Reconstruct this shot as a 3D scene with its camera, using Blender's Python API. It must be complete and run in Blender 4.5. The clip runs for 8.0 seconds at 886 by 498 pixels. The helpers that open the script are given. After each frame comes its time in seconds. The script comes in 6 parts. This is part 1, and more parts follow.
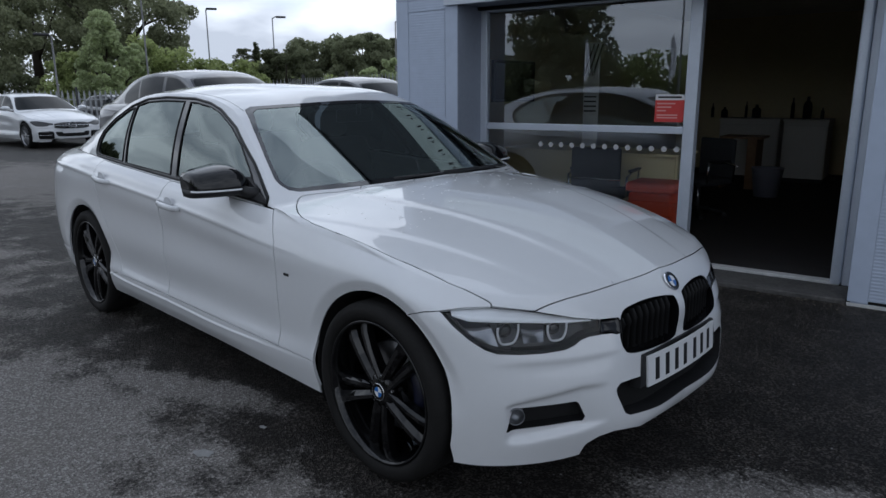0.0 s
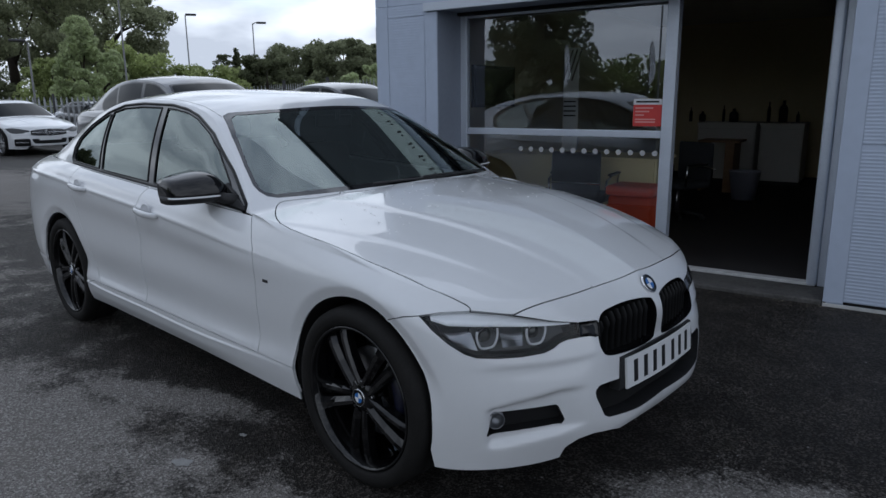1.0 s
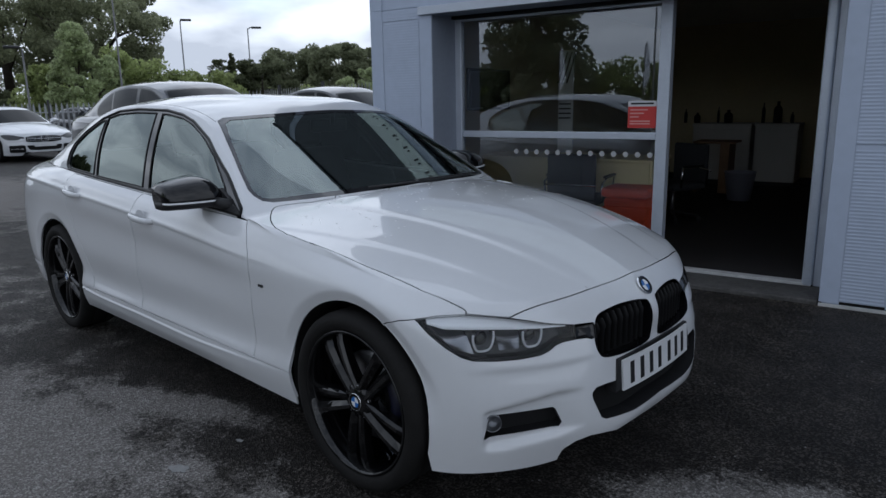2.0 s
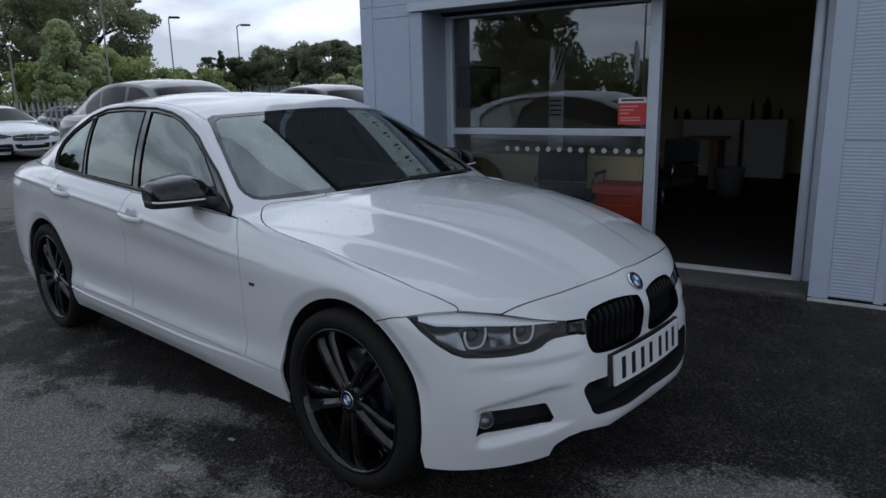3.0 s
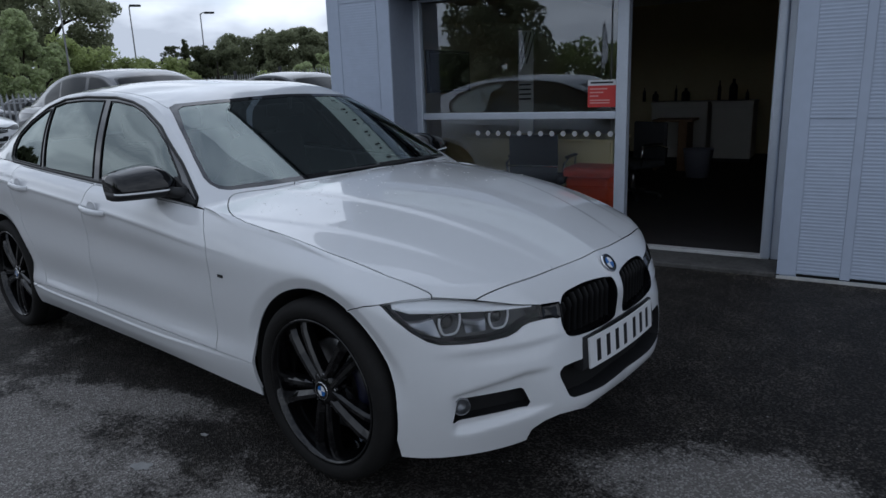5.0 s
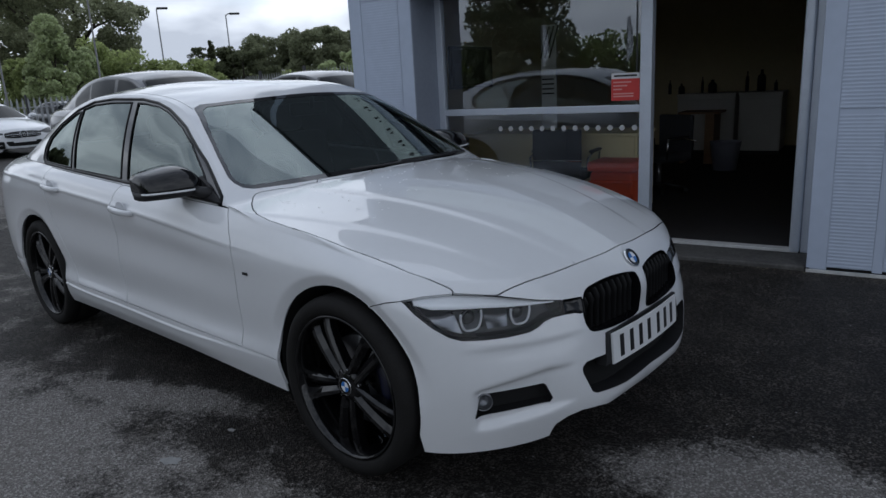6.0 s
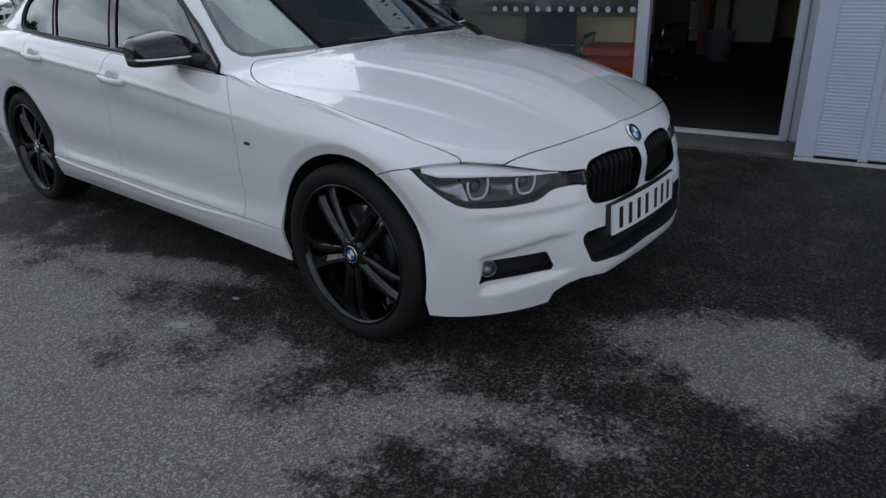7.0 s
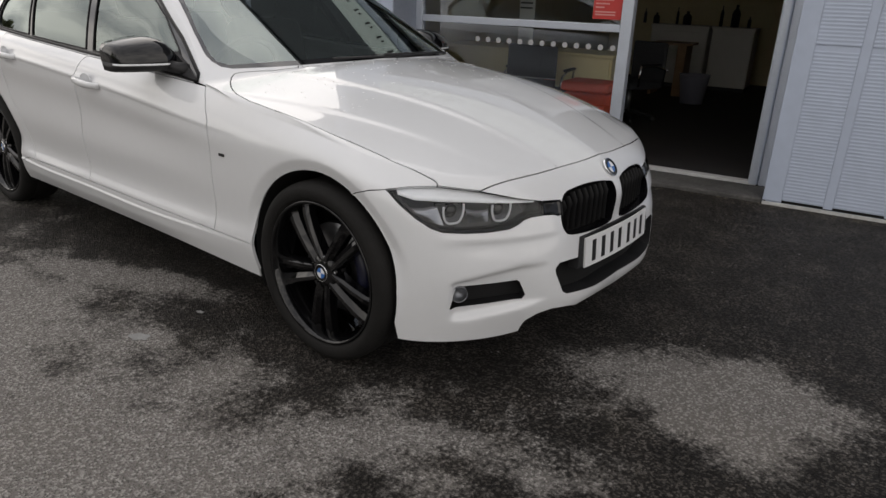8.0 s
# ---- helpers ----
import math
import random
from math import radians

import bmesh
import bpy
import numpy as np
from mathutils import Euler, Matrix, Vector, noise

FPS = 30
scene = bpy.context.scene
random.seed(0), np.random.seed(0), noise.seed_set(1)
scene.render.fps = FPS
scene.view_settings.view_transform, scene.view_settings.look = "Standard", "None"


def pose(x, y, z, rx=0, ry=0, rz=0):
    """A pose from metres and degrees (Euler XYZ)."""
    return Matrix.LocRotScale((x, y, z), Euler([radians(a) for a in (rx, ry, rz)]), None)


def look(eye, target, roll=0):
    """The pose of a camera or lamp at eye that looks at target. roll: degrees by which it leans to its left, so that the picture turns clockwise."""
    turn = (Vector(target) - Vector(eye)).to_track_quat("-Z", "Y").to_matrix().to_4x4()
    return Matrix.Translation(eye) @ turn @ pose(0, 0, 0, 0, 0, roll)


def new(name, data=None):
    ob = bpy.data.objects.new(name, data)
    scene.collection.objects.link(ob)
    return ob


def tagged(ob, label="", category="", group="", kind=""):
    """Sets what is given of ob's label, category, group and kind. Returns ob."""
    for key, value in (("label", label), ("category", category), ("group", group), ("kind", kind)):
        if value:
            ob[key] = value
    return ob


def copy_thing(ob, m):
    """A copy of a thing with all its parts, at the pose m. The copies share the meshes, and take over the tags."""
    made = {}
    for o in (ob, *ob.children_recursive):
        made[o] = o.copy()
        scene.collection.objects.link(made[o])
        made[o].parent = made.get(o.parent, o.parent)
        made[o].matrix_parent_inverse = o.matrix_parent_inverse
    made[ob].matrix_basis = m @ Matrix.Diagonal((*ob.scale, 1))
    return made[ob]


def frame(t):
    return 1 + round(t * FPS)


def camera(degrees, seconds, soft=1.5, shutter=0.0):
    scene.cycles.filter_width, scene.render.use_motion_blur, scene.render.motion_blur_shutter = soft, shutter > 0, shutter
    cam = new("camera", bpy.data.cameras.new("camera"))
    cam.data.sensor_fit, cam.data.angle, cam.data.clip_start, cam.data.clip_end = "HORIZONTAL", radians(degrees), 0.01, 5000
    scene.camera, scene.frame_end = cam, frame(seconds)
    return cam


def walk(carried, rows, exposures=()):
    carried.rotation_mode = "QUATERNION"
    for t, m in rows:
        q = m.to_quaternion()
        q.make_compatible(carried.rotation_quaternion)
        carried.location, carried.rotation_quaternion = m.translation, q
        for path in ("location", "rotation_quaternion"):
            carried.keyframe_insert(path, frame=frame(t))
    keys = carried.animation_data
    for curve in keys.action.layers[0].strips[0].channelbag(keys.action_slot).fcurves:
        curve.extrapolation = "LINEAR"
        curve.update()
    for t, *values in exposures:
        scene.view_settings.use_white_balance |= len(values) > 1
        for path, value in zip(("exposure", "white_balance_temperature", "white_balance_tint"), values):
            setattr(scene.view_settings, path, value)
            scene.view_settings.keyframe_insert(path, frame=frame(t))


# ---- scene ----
cam = camera(66.4, 8.0)
PATH = [
    (0, (3.138, -2.292, 1.368), (1.769, -0.905, 0.919), -0.4),
    (0.5, (3.144, -2.286, 1.368), (1.788, -0.885, 0.922), -0.9),
    (1, (3.152, -2.285, 1.368), (1.816, -0.861, 0.933), -0.6),
    (1.5, (3.155, -2.281, 1.368), (1.819, -0.856, 0.942), -0.8),
    (3, (3.155, -2.28, 1.367), (1.844, -0.833, 0.933), -1.2),
    (3.5, (3.149, -2.275, 1.361), (1.86, -0.813, 0.914), 0.2),
    (4, (3.144, -2.275, 1.361), (1.848, -0.813, 0.935), 0.3),
    (4.5, (3.138, -2.259, 1.36), (1.88, -0.774, 0.898), -1.4),
    (5.8, (3.142, -2.252, 1.352), (1.876, -0.777, 0.879), -3.1),
    (6, (3.152, -2.25, 1.356), (1.85, -0.81, 0.876), -3.1),
    (6.5, (3.128, -2.31, 1.32), (1.797, -0.937, 0.737), -1.9),
    (7, (3.119, -2.354, 1.288), (1.918, -0.956, 0.513), -1.8),
    (7.5, (3.112, -2.354, 1.285), (1.951, -0.869, 0.616), 1.0),
    (8, (3.105, -2.346, 1.276), (1.952, -0.872, 0.571), 2.2),
]
walk(cam, [(t, look(eye, target, roll)) for t, eye, target, roll in PATH],
     [(0.0, -0.52, 5450, 8), (1.5, -0.54, 5450, 8), (3.0, -0.66, 5450, 8), (3.5, -0.72, 5350, 8), (4.5, -0.68, 5350, 8), (6.0, -0.64, 5500, 8), (6.7, -0.66, 5500, 8), (7.0, -0.32, 5600, 9), (7.3, 0.06, 6650, 10), (8.0, 0.08, 6650, 10)])

# ---- world and sun ----
SUN_UP, SUN_ROUND = 45, 140
world = bpy.data.worlds.new("sky")
scene.world = world
world.use_nodes = True
wn, wl = world.node_tree.nodes, world.node_tree.links
sky = wn.new("ShaderNodeTexSky")
sky.sky_type, sky.sun_disc = "NISHITA", False
sky.sun_elevation, sky.sun_rotation = radians(SUN_UP), radians(90 - SUN_ROUND)
thin = wn.new("ShaderNodeMix")
thin.data_type, thin.blend_type = "RGBA", "MULTIPLY"
thin.inputs["Factor"].default_value = 1
thin.inputs["B"].default_value = (0.10, 0.10, 0.10, 1)
wl.new(sky.outputs[0], thin.inputs["A"])
# broken cloud over all of it
wc = wn.new("ShaderNodeTexCoord")
wm = wn.new("ShaderNodeMapping")
wm.inputs["Scale"].default_value = (1, 1, 2.6)
wl.new(wc.outputs["Generated"], wm.inputs["Vector"])
puff, shade = wn.new("ShaderNodeTexNoise"), wn.new("ShaderNodeTexNoise")
puff.inputs["Scale"].default_value, puff.inputs["Detail"].default_value = 2.3, 7
shade.inputs["Scale"].default_value, shade.inputs["Detail"].default_value = 5.5, 7
wl.new(wm.outputs[0], puff.inputs["Vector"]), wl.new(wm.outputs[0], shade.inputs["Vector"])
grey = wn.new("ShaderNodeValToRGB")
grey.color_ramp.elements[0].position, grey.color_ramp.elements[0].color = 0.38, (0.74, 0.725, 0.73, 1)
grey.color_ramp.elements[1].position, grey.color_ramp.elements[1].color = 0.60, (1.38, 1.32, 1.26, 1)
wl.new(shade.outputs["Fac"], grey.inputs[0])
cover = wn.new("ShaderNodeValToRGB")
cover.color_ramp.elements[0].position, cover.color_ramp.elements[1].position = 0.20, 0.38
wl.new(puff.outputs["Fac"], cover.inputs[0])
height, breaks, closed = wn.new("ShaderNodeSeparateXYZ"), wn.new("ShaderNodeMapRange"), wn.new("ShaderNodeMath")
breaks.inputs["From Min"].default_value, breaks.inputs["From Max"].default_value = 0.30, 0.75
breaks.inputs["To Min"].default_value, breaks.inputs["To Max"].default_value = 1.0, 0.62
closed.operation = "MULTIPLY"
wl.new(wc.outputs["Generated"], height.inputs[0]), wl.new(height.outputs[2], breaks.inputs["Value"])
wl.new(breaks.outputs[0], closed.inputs[0]), wl.new(cover.outputs[0], closed.inputs[1])
over = wn.new("ShaderNodeMix")
over.data_type = "RGBA"
wl.new(closed.outputs[0], over.inputs["Factor"]), wl.new(thin.outputs["Result"], over.inputs["A"]), wl.new(grey.outputs[0], over.inputs["B"])
# the cloud is brightest round the hidden sun
toward, square, lift = wn.new("ShaderNodeVectorMath"), wn.new("ShaderNodeMath"), wn.new("ShaderNodeMath")
toward.operation, square.operation, lift.operation = "DOT_PRODUCT", "MULTIPLY", "MULTIPLY_ADD"
toward.inputs[1].default_value = (math.cos(radians(SUN_UP)) * math.cos(radians(SUN_ROUND)), math.cos(radians(SUN_UP)) * math.sin(radians(SUN_ROUND)), math.sin(radians(SUN_UP)))
ahead = wn.new("ShaderNodeMath")
ahead.operation, ahead.inputs[1].default_value = "MAXIMUM", 0
wl.new(wc.outputs["Generated"], toward.inputs[0]), wl.new(toward.outputs["Value"], ahead.inputs[0])
wl.new(ahead.outputs[0], square.inputs[0]), wl.new(ahead.outputs[0], square.inputs[1])
wl.new(square.outputs[0], lift.inputs[0])
lift.inputs[1].default_value, lift.inputs[2].default_value = 0.35, 1.10
dome = wn.new("ShaderNodeMix")
dome.data_type, dome.blend_type = "RGBA", "MULTIPLY"
dome.inputs["Factor"].default_value = 1
wl.new(over.outputs["Result"], dome.inputs["A"]), wl.new(lift.outputs[0], dome.inputs["B"])
wl.new(dome.outputs["Result"], wn["Background"].inputs[0])
wn["Background"].inputs[1].default_value = 1.0
sun = new("sun", bpy.data.lights.new("sun", "SUN"))
sun.data.energy, sun.data.angle, sun.data.color = 0.3, radians(50), (1.0, 0.96, 0.9)
sun.matrix_world = look((0, 0, 0), (-math.cos(radians(SUN_UP)) * math.cos(radians(SUN_ROUND)), -math.cos(radians(SUN_UP)) * math.sin(radians(SUN_ROUND)), -math.sin(radians(SUN_UP))))


# ---- materials ----
def material(name, colour, rough=0.5, metal=0.0, coat=0.0, vary=0.0, scale=6.0, bump=0.0, bump_scale=60.0,
             emit=0.0, transmission=0.0, ior=1.45, spec=0.5, per_piece=0.0):
    """A procedural surface: base colour with two scales of variation and a fine relief."""
    m = bpy.data.materials.new(name)
    m.use_nodes = True
    n, l = m.node_tree.nodes, m.node_tree.links
    b = n["Principled BSDF"]
    b.inputs["Base Color"].default_value = (*colour, 1)
    b.inputs["Roughness"].default_value = rough
    b.inputs["Metallic"].default_value = metal
    b.inputs["Coat Weight"].default_value = coat
    b.inputs["Coat Roughness"].default_value = 0.03
    b.inputs["Transmission Weight"].default_value = transmission
    b.inputs["IOR"].default_value = ior
    b.inputs["Specular IOR Level"].default_value = spec
    if emit:
        b.inputs["Emission Color"].default_value = (*colour, 1)
        b.inputs["Emission Strength"].default_value = emit
    if vary or bump or per_piece:
        co = n.new("ShaderNodeTexCoord")
    if vary or per_piece:
        big, small = n.new("ShaderNodeTexNoise"), n.new("ShaderNodeTexNoise")
        big.inputs["Scale"].default_value, small.inputs["Scale"].default_value = scale, scale * 9
        big.inputs["Detail"].default_value, small.inputs["Detail"].default_value = 4, 5
        l.new(co.outputs["Object"], big.inputs["Vector"]), l.new(co.outputs["Object"], small.inputs["Vector"])
        add = n.new("ShaderNodeMath")
        add.operation = "ADD"
        l.new(big.outputs["Fac"], add.inputs[0]), l.new(small.outputs["Fac"], add.inputs[1])
        last = add.outputs[0]
        if per_piece:
            info = n.new("ShaderNodeNewGeometry")
            mul = n.new("ShaderNodeMath")
            mul.operation = "MULTIPLY_ADD"
            mul.inputs[1].default_value = per_piece
            l.new(info.outputs["Random Per Island"], mul.inputs[0]), l.new(last, mul.inputs[2])
            last = mul.outputs[0]
        rng = n.new("ShaderNodeMapRange")
        rng.inputs["From Min"].default_value, rng.inputs["From Max"].default_value = 0.6, 1.4 + per_piece
        rng.inputs["To Min"].default_value, rng.inputs["To Max"].default_value = 1 - vary, 1 + vary
        l.new(last, rng.inputs["Value"])
        mix = n.new("ShaderNodeMix")
        mix.data_type, mix.blend_type = "RGBA", "MULTIPLY"
        mix.inputs["Factor"].default_value = 1
        mix.inputs["A"].default_value = (*colour, 1)
        l.new(rng.outputs["Result"], mix.inputs["B"])
        l.new(mix.outputs["Result"], b.inputs["Base Color"])
    if bump:
        grain = n.new("ShaderNodeTexNoise")
        grain.inputs["Scale"].default_value, grain.inputs["Detail"].default_value = bump_scale, 6
        l.new(co.outputs["Object"], grain.inputs["Vector"])
        bp = n.new("ShaderNodeBump")
        bp.inputs["Strength"].default_value, bp.inputs["Distance"].default_value = bump, 0.01
        l.new(grain.outputs["Fac"], bp.inputs["Height"])
        l.new(bp.outputs["Normal"], b.inputs["Normal"])
    return m


WHITE = material("white_paint", (0.68, 0.69, 0.705), 0.3, coat=1.0, vary=0.015, scale=3)
GLOSS_BLACK = material("gloss_black", (0.005, 0.005, 0.006), 0.10, coat=0.2)
BLACK = material("black_plastic", (0.012, 0.012, 0.013), 0.55, vary=0.2, scale=30, bump=0.1, bump_scale=300)
RUBBER = material("tyre_rubber", (0.011, 0.0105, 0.010), 0.75, spec=.25, vary=0.3, scale=20, bump=0.15, bump_scale=120)
# near-black for hollows and underparts: their deep shade is put into the colour
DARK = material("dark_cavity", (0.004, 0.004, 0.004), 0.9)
CHROME = material("chrome", (0.75, 0.76, 0.78), 0.08, metal=1.0)
STEEL = material("brushed_steel", (0.35, 0.35, 0.36), 0.35, metal=1.0, vary=0.2, scale=40)
TRIM_BLACK = material("black_trim", (0.004, 0.004, 0.0045), 0.3, spec=.22)
FRIT = material("black_glass_edge", (0.006, 0.006, 0.007), 0.03, spec=.6, ior=1.75)
CABIN = material("cabin_cloth", (0.011, 0.011, 0.012), 0.8, vary=0.3, scale=20, bump=0.2, bump_scale=150)


def glass(name, tint, rough=0.0, bend=1.6, gloss=(1, 1, 1)):
    """A thin pane: clear to the eye with mirror gloss on its face."""
    m = bpy.data.materials.new(name)
    m.use_nodes = True
    n, l = m.node_tree.nodes, m.node_tree.links
    for node in list(n):
        if node.type != "OUTPUT_MATERIAL":
            n.remove(node)
    out = next(x for x in n if x.type == "OUTPUT_MATERIAL")
    clear, shine, mix, fres = (n.new("ShaderNodeBsdfTransparent"), n.new("ShaderNodeBsdfGlossy"),
                               n.new("ShaderNodeMixShader"), n.new("ShaderNodeFresnel"))
    clear.inputs[0].default_value = (*tint, 1)
    shine.inputs["Color"].default_value = (*gloss, 1)
    shine.inputs["Roughness"].default_value = rough
    fres.inputs["IOR"].default_value = bend
    l.new(fres.outputs[0], mix.inputs[0]), l.new(clear.outputs[0], mix.inputs[1]), l.new(shine.outputs[0], mix.inputs[2])
    l.new(mix.outputs[0], out.inputs[0])
    return m


SCREEN_GLASS = glass("windscreen_glass", (0.88, 0.96, 0.94), bend=2.65, gloss=(.90, 1.0, .97))
TINTED_GLASS = glass("tinted_glass", (0.14, 0.17, 0.165), bend=2.3, gloss=(.90, 1.0, .97))
FRONT_GLASS = glass("side_glass", (0.78, 0.86, 0.84), bend=2.3, gloss=(.90, 1.0, .97))
LAMP_GLASS = glass("lamp_cover", (0.96, 0.97, 0.98), bend=1.38)
CLEAR_EDGE = glass("clear_glass_edge", (0.97, 0.98, 0.975), bend=1.001)
SHOP_GLASS = glass("shop_glass", (0.97, 0.99, 0.98), bend=2.4, gloss=(.88, .93, 1.0))


# ---- mesh helpers ----
def part(name, bm, mat, parent=None, label="", smooth=True, recalc=True):
    """Links a bmesh as one mesh object, under a thing or a part."""
    me = bpy.data.meshes.new(name)
    if recalc:
        bmesh.ops.recalc_face_normals(bm, faces=bm.faces)
    if smooth:
        for f in bm.faces:
            f.smooth = True
    bm.to_mesh(me)
    bm.free()
    if mat:
        me.materials.append(mat)
    ob = new(name, me)
    ob.parent = parent
    if label:
        tagged(ob, label)
    return ob


def thing(name, label, category, group="", kind="", at=None):
    """An empty at a thing's base that carries its parts."""
    ob = tagged(new(name), label, category, group, kind)
    if at is not None:
        ob.matrix_world = at
    return ob


def box(bm, lo, hi, bevel=0.0, m=None, seg=2):
    """Adds a box between two corners, with rounded edges."""
    lo, hi = Vector(lo), Vector(hi)
    c, s = (lo + hi) / 2, hi - lo
    mat = Matrix.Translation(c) @ Matrix.Diagonal((*s, 1))
    vs = bmesh.ops.create_cube(bm, size=1, matrix=mat)["verts"]
    if bevel:
        es = list({e for v in vs for e in v.link_edges})
        out = bmesh.ops.bevel(bm, geom=es, offset=bevel, segments=seg, affect="EDGES", profile=0.5)
        vs = list({v for f in out["faces"] for v in f.verts} | {v for v in vs if v.is_valid})
    if m is not None:
        bmesh.ops.transform(bm, matrix=m, verts=vs)
    return vs


def boxed(name, lo, hi, mat, parent=None, bevel=0.0, label="", m=None):
    bm = bmesh.new()
    box(bm, lo, hi, bevel, m)
    return part(name, bm, mat, parent, label, smooth=False)


def tube(bm, pts, radius, seg=8, caps=True):
    """Adds a round bar along points; radius is one number or one for each point."""
    pts = [Vector(p) for p in pts]
    rings = []
    for i, p in enumerate(pts):
        d = (pts[min(i + 1, len(pts) - 1)] - pts[max(i - 1, 0)]).normalized()
        a = d.orthogonal().normalized() if i == 0 else (prev - d * prev.dot(d)).normalized()
        prev = a
        b = d.cross(a)
        r = radius[i] if isinstance(radius, (list, tuple)) else radius
        rings.append([bm.verts.new(p + r * (a * math.cos(k * math.tau / seg) + b * math.sin(k * math.tau / seg))) for k in range(seg)])
    for r0, r1 in zip(rings, rings[1:]):
        for k in range(seg):
            bm.faces.new((r0[k], r0[(k + 1) % seg], r1[(k + 1) % seg], r1[k]))
    if caps:
        bm.faces.new(rings[0][::-1]), bm.faces.new(rings[-1])
    return bm


def lathe(bm, profile, seg=64, axis="y", m=None, close=False):
    """Adds a turned form: profile of (radius, offset along the axis)."""
    rings = []
    for r, o in profile:
        ring = []
        for k in range(seg):
            a = k * math.tau / seg
            p = Vector((r * math.cos(a), o, r * math.sin(a))) if axis == "y" else Vector((r * math.cos(a), r * math.sin(a), o))
            ring.append(bm.verts.new(m @ p if m is not None else p))
        rings.append(ring)
    pairs = list(zip(rings, rings[1:])) + ([(rings[-1], rings[0])] if close else [])
    for r0, r1 in pairs:
        for k in range(seg):
            bm.faces.new((r0[k], r0[(k + 1) % seg], r1[(k + 1) % seg], r1[k]))
    return bm


def spline(knots, pts, at):
    """Natural cubic through pts at the knots, read at the parameters at."""
    knots, pts, at = np.asarray(knots, float), np.asarray(pts, float), np.asarray(at, float)
    k, h = len(knots), np.diff(knots)
    a, r = np.eye(k), np.zeros_like(pts)
    for i in range(1, k - 1):
        a[i, i - 1:i + 2] = h[i - 1], 2 * (h[i - 1] + h[i]), h[i]
        r[i] = 6 * ((pts[i + 1] - pts[i]) / h[i] - (pts[i] - pts[i - 1]) / h[i - 1])
    m = np.linalg.solve(a, r)
    j = np.clip(np.searchsorted(knots, at, side="right") - 1, 0, k - 2)
    w = (at - knots[j])[:, None]
    hj = h[j][:, None]
    c1 = (pts[j + 1] - pts[j]) / hj - hj * (2 * m[j] + m[j + 1]) / 6
    return pts[j] + w * c1 + w ** 2 * m[j] / 2 + w ** 3 * (m[j + 1] - m[j]) / (6 * hj)


def chord(rows):
    """Knots along the rows by their mean chord length, from 0 to 1."""
    d = np.linalg.norm(np.diff(np.asarray(rows, float), axis=1), axis=2).mean(axis=0)
    k = np.concatenate(([0], np.cumsum(d)))
    return k / k[-1]


